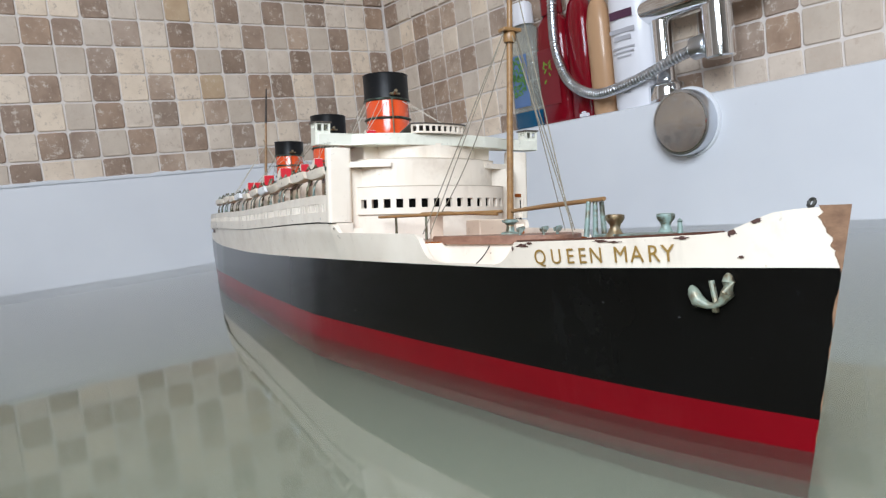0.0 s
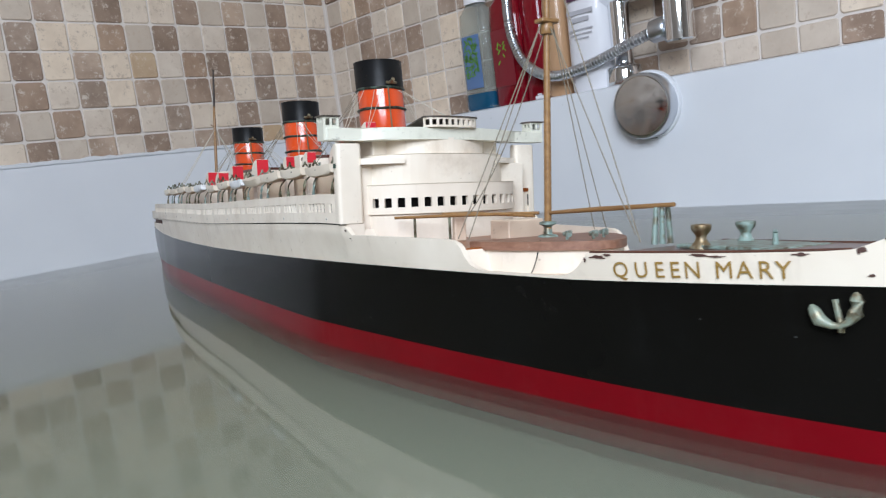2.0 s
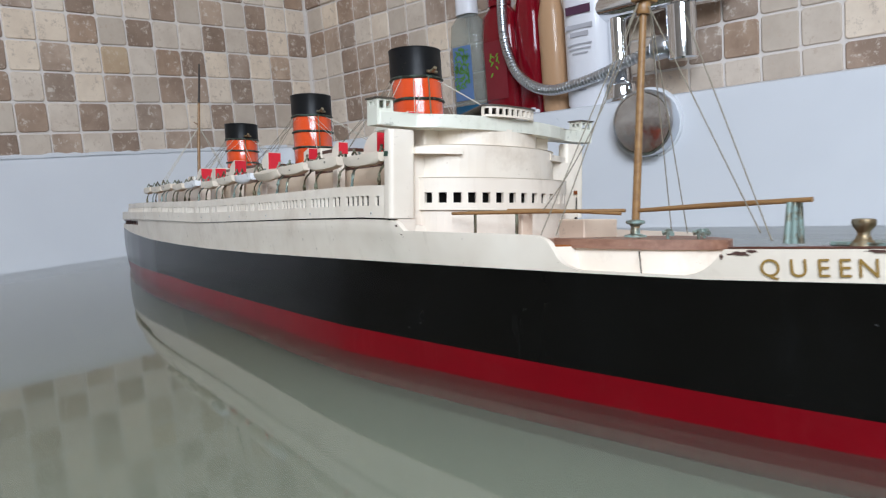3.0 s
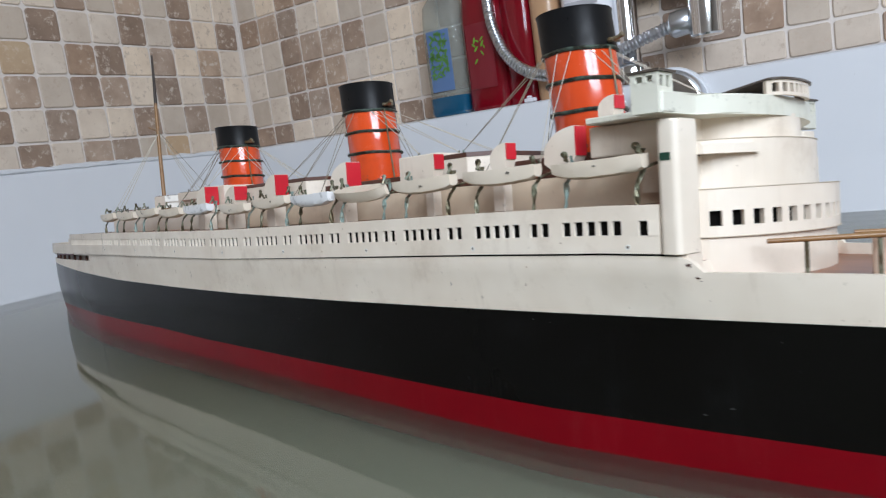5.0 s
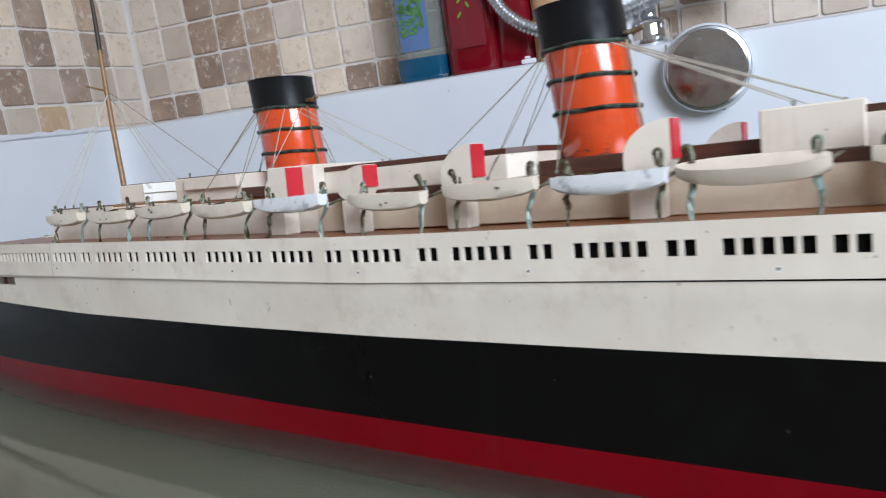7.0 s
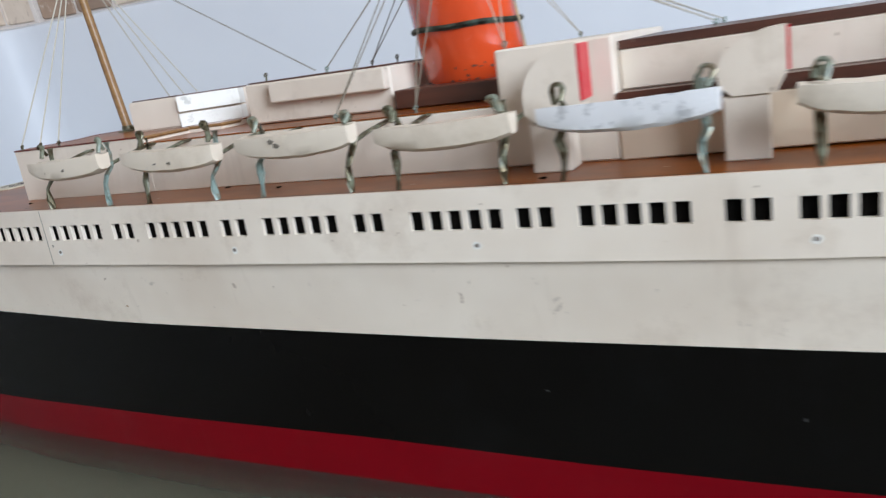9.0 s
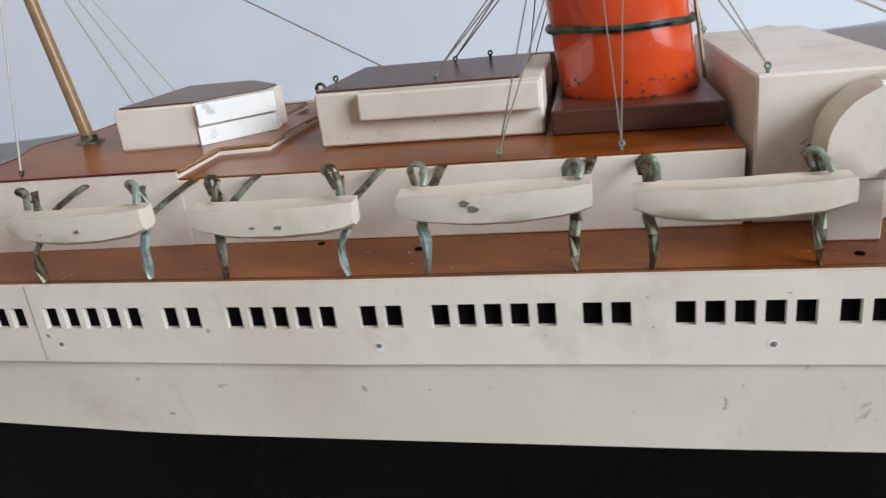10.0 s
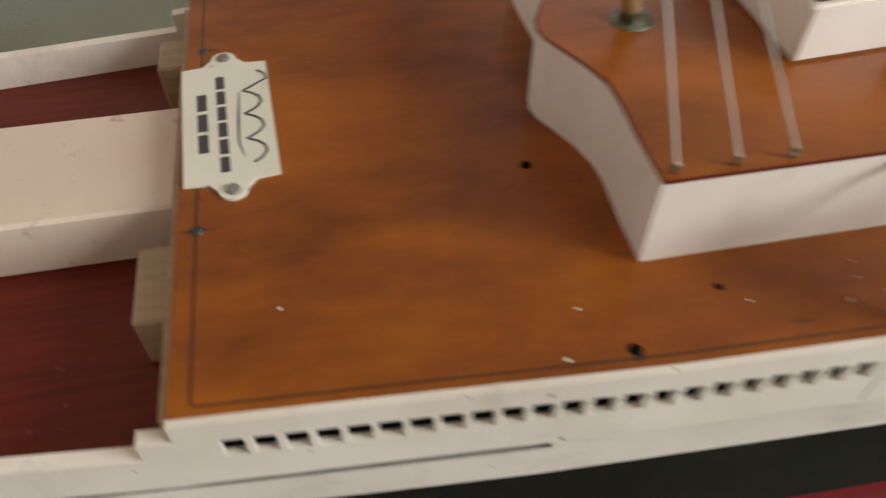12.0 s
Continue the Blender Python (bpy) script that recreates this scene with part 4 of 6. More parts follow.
# anchor hung in the hawse
def anchor():
    base = Vector((hull_point(3.385, -0.37)[0], hull_point(3.385, -0.37)[1] - 0.010, -0.372))
    a, b = hull_point(3.25, -0.37), hull_point(3.42, -0.37)
    along = Vector((b[0] - a[0], b[1] - a[1], 0)).normalized()
    o = along.cross(Vector((0, 0, 1)))

    def at(s, z, out=0.0):
        s, z = s * 0.966 - z * 0.259 + 0.008, z * 0.966 + s * 0.259 + 0.010
        return base + along * s + Vector((0, 0, z)) + o * out

    holder = part("anchor", tube(bmesh.new(), [at(0.004, 0.036), at(0.002, 0.0), at(0, -0.05)], 0.0105, 8), PALE_BRASS, ship, "verdigris-stained brass anchor")
    part("fluke", tube(bmesh.new(), [at(-0.066, 0.034, 0.008), at(-0.065, 0.024, 0.011), at(-0.062, 0.008, 0.012), at(-0.055, -0.02, 0.014), at(-0.025, -0.043, 0.014), at(0, -0.05, 0.014), at(0.025, -0.043, 0.014), at(0.055, -0.018, 0.014), at(0.066, 0.018, 0.012), at(0.069, 0.036, 0.010), at(0.070, 0.046, 0.008)],
                        [0.006, 0.015, 0.021, 0.024, 0.013, 0.010, 0.013, 0.024, 0.022, 0.015, 0.006], 12), PALE_BRASS, holder, "pale worn double fluke", True)
    part("shackle", lathe(bmesh.new(), [(0, -0.012), (0.012, -0.006), (0.012, 0.006), (0, 0.012)], at(0, -0.064, 0.016), 8), DAVIT, holder, "", True)


anchor()


# ------------------------------------------------ promenade deck, side screens with window openings
screen_half = line([-8.46, -8.40, -8.25, -8.0, -7.6, -7.2, -6.66, -6.3, -5.8, -5.2, -4.6, 0.0, 0.5, 0.66], [0.0, 0.2, 0.38, 0.49, 0.575, 0.62, 0.672, 0.695, 0.728, 0.75, 0.765, 0.765, 0.745, 0.70])
# hand-cut openings: pairs and fives in turn, none quite evenly spaced
PAIR_SHIFT = (-0.010, -0.016, 0.0, 0.010, 0.003, 0.001, -0.008, -0.013, -0.006, 0.008, 0.020)
FIVE_SHIFT = (-0.021, 0.0, 0.002, 0.023, 0.016, 0.0, -0.018, -0.015, 0.014, 0.006, 0.019, 0.028)
WINDOWS = []
for k, shift in enumerate(PAIR_SHIFT):
    WINDOWS += [shift - 0.5 * k - 0.029, shift - 0.5 * k + 0.029]
for k, shift in enumerate(FIVE_SHIFT):
    WINDOWS += [shift - 0.5 * (k - 1) - (0.25 if k else 0.238) + j * 0.057 for j in (-2, -1, 0, 1, 2)]
WINDOWS += [0.465] + [float(np.interp(j, (0, 10, 21), (-5.432, -5.973, -6.55))) for j in range(22)]
WINDOWS = sorted(WINDOWS)
SCREEN_TOP, W_LO, W_HI, W_HALF = 0.0885, -0.025, 0.030, 0.0200


# the foot of the screens almost closes on the hull aft
screen_foot = line([-6.6, -3.0, -1.0, 0.53], [-0.1185, -0.1145, -0.0995, -0.0915])


def strip(bm, x0, x1, z0, z1, side, inset=0.0, thick=0.015, step=0.12):
    n = max(1, int(abs(x1 - x0) / step))
    xs = np.linspace(x0, x1, n + 1)
    rows = []
    for x in xs:
        y = YC - side * (screen_half(x) - inset)
        yi = y + side * thick
        zl = z0(x) if callable(z0) else z0
        rows.append([bm.verts.new(p) for p in ((x, y, zl), (x, y, z1), (x, yi, z1), (x, yi, zl))])
    for a, b in zip(rows, rows[1:]):
        for k in range(4):
            bm.faces.new((a[k], a[(k + 1) % 4], b[(k + 1) % 4], b[k]))
    bm.faces.new(rows[0])
    bm.faces.new(rows[-1][::-1])


for side in (1, -1):
    bm = bmesh.new()
    strip(bm, -6.64, 0.528, W_HI, SCREEN_TOP, side)
    strip(bm, -6.64, 0.528, screen_foot, W_LO, side)
    edges = [-6.64] + [v for w in WINDOWS for v in (w - W_HALF, w + W_HALF)] + [0.528]
    for a, b in zip(edges[::2], edges[1::2]):
        strip(bm, a, b, W_LO, W_HI, side)
    screen = part("promenade_screen", bm, CREAM, ship, "cream promenade side screen pierced by square windows")
    # near-black sheet behind the openings: the inside shade is put into its colour
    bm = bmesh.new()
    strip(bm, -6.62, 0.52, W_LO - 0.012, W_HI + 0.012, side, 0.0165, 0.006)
    part("window_backing", bm, SHADE_BLACK, screen, "near-black sheet painted as the shade behind the windows")
    rnd = random.Random(4)
    for x in (-5.33, -4.505, -3.68, -2.87, -2.05, -1.2, -0.4, 0.40):
        for z in (-0.068,):
            bm = bmesh.new()
            lathe(bm, [(0, 0), (0.0065, 0), (0.006, 0.002), (0, 0.003)], (0, 0, 0), 8)
            bmesh.ops.transform(bm, matrix=Matrix.Translation((x, YC - side * screen_half(x), z)) @ pose(0, 0, 0, 90 * side, 0, 0), verts=bm.verts[:])
            nail = part("nail_head", bm, NAIL, screen, "small grey nail head")
            bm = bmesh.new()
            ring = [(x + 0.0135 * q * math.cos(a), YC - side * (screen_half(x) + 0.0006), z + 0.0135 * q * math.sin(a)) for a, q in ((0.7 * k, rnd.uniform(0.7, 1.15)) for k in range(9))]
            bm.faces.new([bm.verts.new(p) for p in ring])
            part("filler", bm, WHITE_GLOSS, nail, "pale chipped filler round the nail")
    bm = bmesh.new()
    strip(bm, -8.455, -6.64, -0.122, -0.012, side, 0.0, 0.03, 0.06)
    strip(bm, -6.70, -6.64, -0.012, 0.04, side, 0.0, 0.03, 0.03)
    part("stern_bulwark", bm, CREAM, ship, "cream bulwark round the stern")


bm = bmesh.new()
xs = list(np.linspace(-6.64, 0.525, 60))
half = [(x, YC - screen_half(x) + 0.0155) for x in xs]
prism(bm, half + [(x, 2 * YC - y) for x, y in half[::-1]], 0.062, 0.087)
deck_ob = part("promenade_deck", bm, DECK, ship, "orange-brown varnished wooden deck with a dark inlaid edge line")
bm = bmesh.new()
for side in (1, -1):
    xs2 = np.linspace(-6.60, 0.45, 60)
    for x0, x1 in zip(xs2, xs2[1:]):
        ya, yb = YC - side * (screen_half(x0) - 0.035), YC - side * (screen_half(x1) - 0.035)
        vs = [bm.verts.new(p) for p in ((x0, ya - 0.002, 0.0876), (x1, yb - 0.002, 0.0876), (x1, yb + 0.002, 0.0876), (x0, ya + 0.002, 0.0876))]
        bm.faces.new(vs)
y0 = screen_half(-6.6) - 0.04
box(bm, -6.604, -6.600, YC - y0, YC + y0, 0.087, 0.0877)
part("inlay_line", bm, INLAY, deck_ob, "dark inlaid line along the deck edge")
bm = bmesh.new()
xs = list(np.linspace(-8.43, -6.64, 24))
half = [(x, YC - max(0.0, screen_half(x) - 0.02)) for x in xs]
prism(bm, half + [(x, 2 * YC - y) for x, y in half[::-1] if abs(y - YC) > 1e-6], -0.14, -0.105)
part("stern_deck", bm, STERN_RED, ship, "dark red-brown sunken stern deck")
bm = bmesh.new()
box(bm, -7.75, -6.64, 0.645, 0.985, -0.105, 0.045, 0.008)
part("stern_beam", bm, PINK, ship, "pinkish cream block running aft from the deck edge")
for y0, y1 in ((0.36, 0.55), (1.17, 1.30)):
    bm = bmesh.new()
    box(bm, -6.73, -6.64, y0, y1, -0.105, 0.03, 0.006)
    part("deck_support", bm, TAN_WOOD, ship, "small bare wood support block")
bm = bmesh.new()
strip(bm, -6.66, -6.63, -0.10, 0.06, 1, 0.03, 2 * (screen_half(-6.65) - 0.04))
part("deck_end_board", bm, TAN_WOOD, ship, "bare wood board closing the deck end")


# maker's plate on the deck, unreadable print as bars
def maker_plate():
    bm = bmesh.new()
    out = []
    w, l = 0.099, 0.205
    for k in range(0, 181, 15):
        a = radians(k)
        out.append((0.03 * math.cos(a), l + 0.028 + 0.03 * math.sin(a)))
    pts = [(w, -l), (w, l), (0.05, l + 0.004)] + out + [(-0.05, l + 0.004), (-w, l), (-w, -l), (-0.05, -l - 0.004)] + [(-x, -y) for x, y in out] + [(0.05, -l - 0.004)]
    m = Matrix.Translation((-6.539, 0.852, 0.0)) @ Matrix.Rotation(radians(2.6), 4, "Z")
    prism(bm, [tuple((m @ Vector((x, y, 0)))[:2]) for x, y in pts], 0.0875, 0.094)
    pl = part("maker_plate", bm, IVORY, ship, "small ivory maker's plate pinned to the deck")
    # the maker's flourish as a plain looping line, the rows of print as bars
    bm = bmesh.new()
    loop = [(0.058 + 0.020 * math.sin(0.9 * k) + (0.018 if k < 3 else 0.0), 0.16 - 0.0125 * k + 0.010 * math.cos(0.9 * k)) for k in range(26)]
    tube(bm, [m @ Vector((px, py, 0.0945)) for px, py in loop], 0.0034, 5, 0.4)
    tube(bm, [m @ Vector((px, py, 0.0945)) for px, py in ((0.030, 0.09), (0.024, 0.0), (0.020, -0.09), (0.030, -0.14))], [0.0016, 0.003, 0.0026, 0.0012], 5, 0.4)
    part("flourish", bm, DARK_PRINT, pl, "dark looping flourish")
    for x, y0, y1, t, n in ((-0.012, -0.18, 0.17, 0.010, 6), (-0.055, -0.11, 0.11, 0.011, 3)):
        bm = bmesh.new()
        for k in range(n):
            a, b = y0 + (y1 - y0) * k / n, y0 + (y1 - y0) * (k + 0.84) / n
            bm.faces.new([bm.verts.new(m @ Vector((px, py, 0.0945))) for px, py in ((x - t, a), (x + t, a), (x + t, b), (x - t, b))])
        part("print", bm, DARK_PRINT, pl, "row of dark print")
    for y in (0.236, -0.236):
        bm = bmesh.new()
        lathe(bm, [(0, 0), (0.016, 0), (0.013, 0.008), (0, 0.010)], m @ Vector((0, y, 0.093)), 12)
        part("pin", bm, NAIL, pl, "dull metal pin", True)


maker_plate()
# small deck pins, holes and paint spots aft
# holes are raised near-black discs, their inner shade painted rather than cut
for i, (x, y, r) in enumerate(((-6.60, 0.52, 0.014), (-6.60, 1.14, 0.012), (-5.92, 0.585, 0.012), (-5.86, 0.099, 0.013), (-5.66, 0.20, 0.008), (-4.702, 0.258, 0.010), (-4.436, 0.197, 0.010), (-3.506, 0.094, 0.011))):
    bm = bmesh.new()
    lathe(bm, [(r, 0), (r * 0.8, 0.003), (0, 0.004)], (x, y, 0.087), 10)
    part("deck_pin", bm, WIRE if i < 2 else SHADE_BLACK, deck_ob, "dark disc on the deck, for pins and for the shade in holes", True)


# seam in the screen, stains and smears on the cream sides
bm = bmesh.new()
ys = YC - screen_half(-5.387)
box(bm, -5.3882, -5.3862, ys - 0.0012, ys + 0.004, -0.115, SCREEN_TOP)
part("screen_seam", bm, STAIN, ship, "thin dark joint in the side screen")
# near-black strip in the gap under each screen, shade put in as colour
for side in (1, -1):
    bm = bmesh.new()
    strip(bm, -6.6, 0.53, lambda x: hull_top(x) + 0.0003, -0.088, side, 0.016, 0.01)
    part("shadow_gap", bm, SHADE_BLACK, ship, "near-black strip painted as the shade under the side screen")


def stain(x, z, w, h, on_screen, mat, seed):
    rnd = random.Random(seed)
    bm = bmesh.new()
    vs = []
    for k in range(13):
        a, q = 2 * math.pi * k / 13, rnd.uniform(0.5, 1.2)
        px, pz = x + 0.55 * w * q * math.cos(a), z + 0.55 * h * q * math.sin(a)
        py = YC - screen_half(px) if on_screen else hull_point(px, pz)[1]
        vs.append(bm.verts.new((px, py - 0.0014, pz)))
    bm.faces.new(vs)
    part("paint_stain", bm, mat, hull_ob, "small stain on the cream paint")


for n, (x, z, w, h, scr, m) in enumerate(((-0.585, -0.235, 0.008, 0.022, False, STAIN), (-2.98, -0.345, 0.05, 0.012, False, STAIN_WARM),
                                         (-5.36, -0.045, 0.012, 0.012, True, STAIN), (-5.98, -0.105, 0.008, 0.012, True, CHIP), (-6.02, 0.06, 0.016, 0.010, True, STAIN),
                                         (-0.1, -0.15, 0.012, 0.008, False, STAIN_WARM), (-5.1, -0.28, 0.015, 0.01, False, STAIN_WARM), (-6.1, -0.24, 0.010, 0.008, False, STAIN), (-1.62, -0.07, 0.012, 0.008, True, STAIN_WARM), (-3.60, -0.278, 0.030, 0.030, False, STAIN_WARM), (-3.575, -0.295, 0.022, 0.014, False, STAIN), (-3.50, -0.255, 0.010, 0.007, False, STAIN))):
    stain(x, z, w, h, scr, m, 40 + n)
# bright scuffs on the black paint
for n, (x, z, w, h) in enumerate(((0.72, -0.655, 0.022, 0.006), (0.62, -0.69, 0.018, 0.006), (-0.12, -0.375, 0.008, 0.005), (-0.03, -0.385, 0.006, 0.004), (-2.0, -0.5, 0.006, 0.012), (-2.9, -0.56, 0.008, 0.012), (0.9, -0.40, 0.006, 0.005), (-1.2, -0.60, 0.007, 0.012), (-3.55, -0.52, 0.012, 0.008), (1.55, -0.45, 0.005, 0.012), (2.9, -0.43, 0.012, 0.006), (3.22, -0.46, 0.015, 0.006))):
    stain(x, z, w, h, False, SCUFF, 90 + n)


for n, (x, y, w, h, m) in enumerate(((-6.595, 0.52, 0.045, 0.003, INLAY), (-5.86, 0.085, 0.012, 0.012, INLAY), (-5.55, 0.10, 0.03, 0.0025, INLAY), (-6.585, 1.14, 0.03, 0.003, INLAY), (-5.98, 0.10, 0.008, 0.005, IVORY), (-5.93, 0.20, 0.006, 0.004, IVORY),
                                    (-6.1, 0.075, 0.02, 0.004, IVORY), (-5.62, 0.16, 0.005, 0.004, IVORY), (-6.45, 0.30, 0.005, 0.004, IVORY), (-4.9, 0.13, 0.012, 0.003, IVORY), (-4.45, 0.17, 0.008, 0.003, IVORY), (-3.9, 0.11, 0.010, 0.003, IVORY), (-3.2, 0.15, 0.008, 0.003, IVORY))):
    rnd = random.Random(300 + n)
    bm = bmesh.new()
    bm.faces.new([bm.verts.new((x + w * q * math.cos(a), y + h * q * math.sin(a), 0.0879)) for a, q in ((2 * math.pi * k / 10, rnd.uniform(0.5, 1.1)) for k in range(10))])
    part("deck_mark", bm, m, deck_ob, "dark split in the varnish" if m is INLAY else "pale speck on the deck")

# dust and fine scratches on the varnish round the davit feet
rnd = random.Random(77)
for n in range(46):
    x, y = rnd.choice((-5.36, -5.04, -4.86, -4.56, -4.38, -4.08, -3.9, -3.6)) + rnd.gauss(0.02, 0.05), rnd.uniform(0.07, 0.22)
    w, h, turn = rnd.uniform(0.0025, 0.009), rnd.uniform(0.0012, 0.0026), rnd.uniform(0, 3.1)
    bm = bmesh.new()
    c, d = math.cos(turn), math.sin(turn)
    bm.faces.new([bm.verts.new((x + c * w * q * math.cos(a) - d * h * math.sin(a), y + d * w * q * math.cos(a) + c * h * math.sin(a), 0.0879)) for a, q in ((1.05 * k, rnd.uniform(0.6, 1.2)) for k in range(6))])
    part("deck_mark", bm, DUST, deck_ob, "pale scratch in the varnish")

# ------------------------------------------------ deckhouses
def house(name, outline, z0, z1, label, roof=True, roof_label="", wall=None, thick=0.012):
    bm = bmesh.new()
    prism(bm, outline, z0, z1)
    bmesh.ops.bevel(bm, geom=bm.edges[:], offset=0.004, segments=1, affect="EDGES")
    ob = part(name, bm, wall or CREAM, ship, label)
    if roof:
        bm = bmesh.new()
        prism(bm, outline, z1 + 0.0005, z1 + thick)
        part("roof", bm, DECK if roof is True else roof, ob, roof_label or "varnished wooden roof")
    return ob


aft = [(-5.782, 0.285), (-5.780, 0.41), (-5.776, 0.50), (-5.778, 0.565), (-5.802, 0.63), (-5.832, 0.69), (-5.855, 0.735), (-5.862, 0.77)]
aft = aft + [(x, 2 * YC - y) for x, y in aft[-2::-1]]
house("aft_deckhouse", aft + [(-3.69, 1.255), (-3.69, 0.285)], 0.087, 0.268, "long cream deckhouse with a curved after end", True, "orange-brown varnished roof", None, 0.0045)
after_part = [(x - 0.0015, YC + (y - YC) * 1.003) for x, y in aft] + [(-5.07, 1.2565), (-5.075, 1.01), (-4.93, 0.985), (-4.93, 0.555), (-5.075, 0.53), (-5.07, 0.2835)]
bm = bmesh.new()
prism(bm, after_part, 0.0878, 0.2885)
step = part("raised_step", bm, CREAM, ship, "cream edge of the higher after part of the deckhouse")
bm = bmesh.new()
prism(bm, after_part, 0.2888, 0.2925)
part("raised_deck", bm, DECK, step, "orange-brown varnished deck panel with a stepped forward end")
bm = bmesh.new()
tube(bm, [(x, y, 0.2915) for x, y in after_part[-1:] + after_part[:16]], 0.0034, 5)
part("roof_edge", bm, STERN_RED, step, "dark red-stained edge of the roof", True)
for side in (1, -1):
    bm = bmesh.new()
    tube(bm, [(-5.067, YC - side * 0.482, 0.287), (-5.072, YC - side * 0.238, 0.287), (-4.928, YC - side * 0.213, 0.287), (-4.928, YC - side * 0.10, 0.287)], 0.0065, 5)
    part("step_edge", bm, SPAR, step, "pale worn edge of the deck step", True)
bm = bmesh.new()
prism(bm, [(-5.40, 0.56), (-5.15, 0.575), (-4.985, 0.76), (-4.985, 0.86), (-5.15, 1.02), (-5.40, 1.02)], 0.2928, 0.415)
bmesh.ops.bevel(bm, geom=bm.edges[:], offset=0.006, segments=2, affect="EDGES")
sk = part("skylight", bm, CREAM, ship, "cream skylight house with a pointed forward end")
bm = bmesh.new()
prism(bm, [(-5.385, 0.575), (-5.15, 0.59), (-5.0, 0.765), (-5.0, 0.85), (-5.15, 1.005), (-5.385, 1.005)], 0.4155, 0.420)
part("roof", bm, ROOF, sk, "dark brown roof")
for z0, z1, out in ((0.2935, 0.346, 0.009), (0.354, 0.4145, 0.026)):
    bm = bmesh.new()
    prism(bm, [(-5.15 + 0.746 * out, 0.575 - 0.665 * out), (-4.985 + 0.746 * out, 0.76 - 0.665 * out), (-4.985, 0.80), (-5.15, 0.62)], z0, z1)
    part("ledge", bm, WHITE_GLOSS, sk, "bright white ledge")
bm = bmesh.new()
box(bm, -4.76, -4.14, 0.53, 1.06, 0.2728, 0.420, 0.006)
sk = part("skylight", bm, CREAM, ship, "cream oblong skylight house with a side ledge")
bm = bmesh.new()
box(bm, -4.63, -4.145, 0.495, 0.54, 0.345, 0.4185, 0.006, 2)
part("ledge", bm, CREAM, sk, "cream side ledge")
bm = bmesh.new()
box(bm, -4.755, -4.20, 0.55, 1.05, 0.4203, 0.426)
part("roof", bm, ROOF, sk, "dark brown roof")
bm = bmesh.new()
box(bm, -4.12, -3.694, 0.50, 1.08, 0.2728, 0.336, 0.004)
part("funnel_base", bm, ROOF, ship, "dark varnished funnel base")
bm = bmesh.new()
box(bm, -4.40, -3.80, 1.085, 1.12, 0.2728, 0.42, 0.004)
part("coaming", bm, ROOF, ship, "dark varnished upright board")

house("midships_deckhouse", [(-3.336, 0.285), (0.50, 0.285), (0.50, 1.255), (-3.336, 1.255)], 0.0875, 0.232, "long cream midships deckhouse", ROOF, "dark varnished boat deck", SHADED_HOUSE_CREAM, 0.038)
bm = bmesh.new()
box(bm, -3.672, -3.338, 0.290, 1.25, 0.0876, 0.424, 0.006)
part("upper_house", bm, CREAM, ship, "tall cream block beside the after funnel")
for x0, x1, top in ((-3.335, -2.20, 0.380), (-1.28, -0.66, 0.383)):
    u = house("upper_house", [(x0, 0.36), (x1 - 0.1, 0.36), (x1, 0.46), (x1, 1.08), (x1 - 0.1, 1.18), (x0, 1.18)], 0.271, top, "cream upper deckhouse with a dark roof", ROOF, "dark brown varnished roof", None, 0.024)
bm = bmesh.new()
box(bm, -2.19, -1.30, 0.44, 1.10, 0.271, 0.335, 0.004)
part("funnel_base", bm, ROOF, ship, "dark varnished funnel base")
bm = bmesh.new()
box(bm, -1.30, -0.98, 0.350, 1.19, 0.2715, 0.43, 0.006)
part("upper_house", bm, CREAM, ship, "cream box house forward of the middle funnel")
bm = bmesh.new()
box(bm, -0.64, 0.03, 0.46, 1.08, 0.271, 0.335, 0.004)
part("funnel_base", bm, ROOF, ship, "dark varnished funnel base")
bm = bmesh.new()
box(bm, 0.05, 0.52, 0.30, 1.24, 0.290, 0.425, 0.01, 2)
up = part("upper_house", bm, CREAM, ship, "cream upper house behind the bridge")
bm = bmesh.new()
box(bm, 0.09, 0.50, 0.22, 1.32, 0.426, 0.455, 0.006)
part("roof", bm, PALE, up, "pale overhanging roof slab")


# ------------------------------------------------ bridge front
def arc_outline(x_back, x_front, half, n=28, power=1.9):
    pts = []
    for k in range(n + 1):
        a = math.pi * (k / n - 0.5)
        pts.append((x_back + (x_front - x_back) * abs(math.cos(a)) ** (2 / power), YC + half * math.copysign(abs(math.sin(a)) ** (2 / power), a)))
    return pts


def swept(x, y):
    """The upper bridge was glued on slightly askew, its port side further aft."""
    return x - 0.075 * max(0.0, y - 0.1)


def tier(name, x_back, x_front, half, z0, z1, mat, label, skew=False):
    bm = bmesh.new()
    o = [(swept(x, y) if skew else x, y) for x, y in arc_outline(x_back, x_front, half)]
    prism(bm, [(x_back - 0.2, YC - half)] + o + [(x_back - 0.2, YC + half)], z0, z1)
    ob = part(name, bm, mat, ship, label)
    return ob


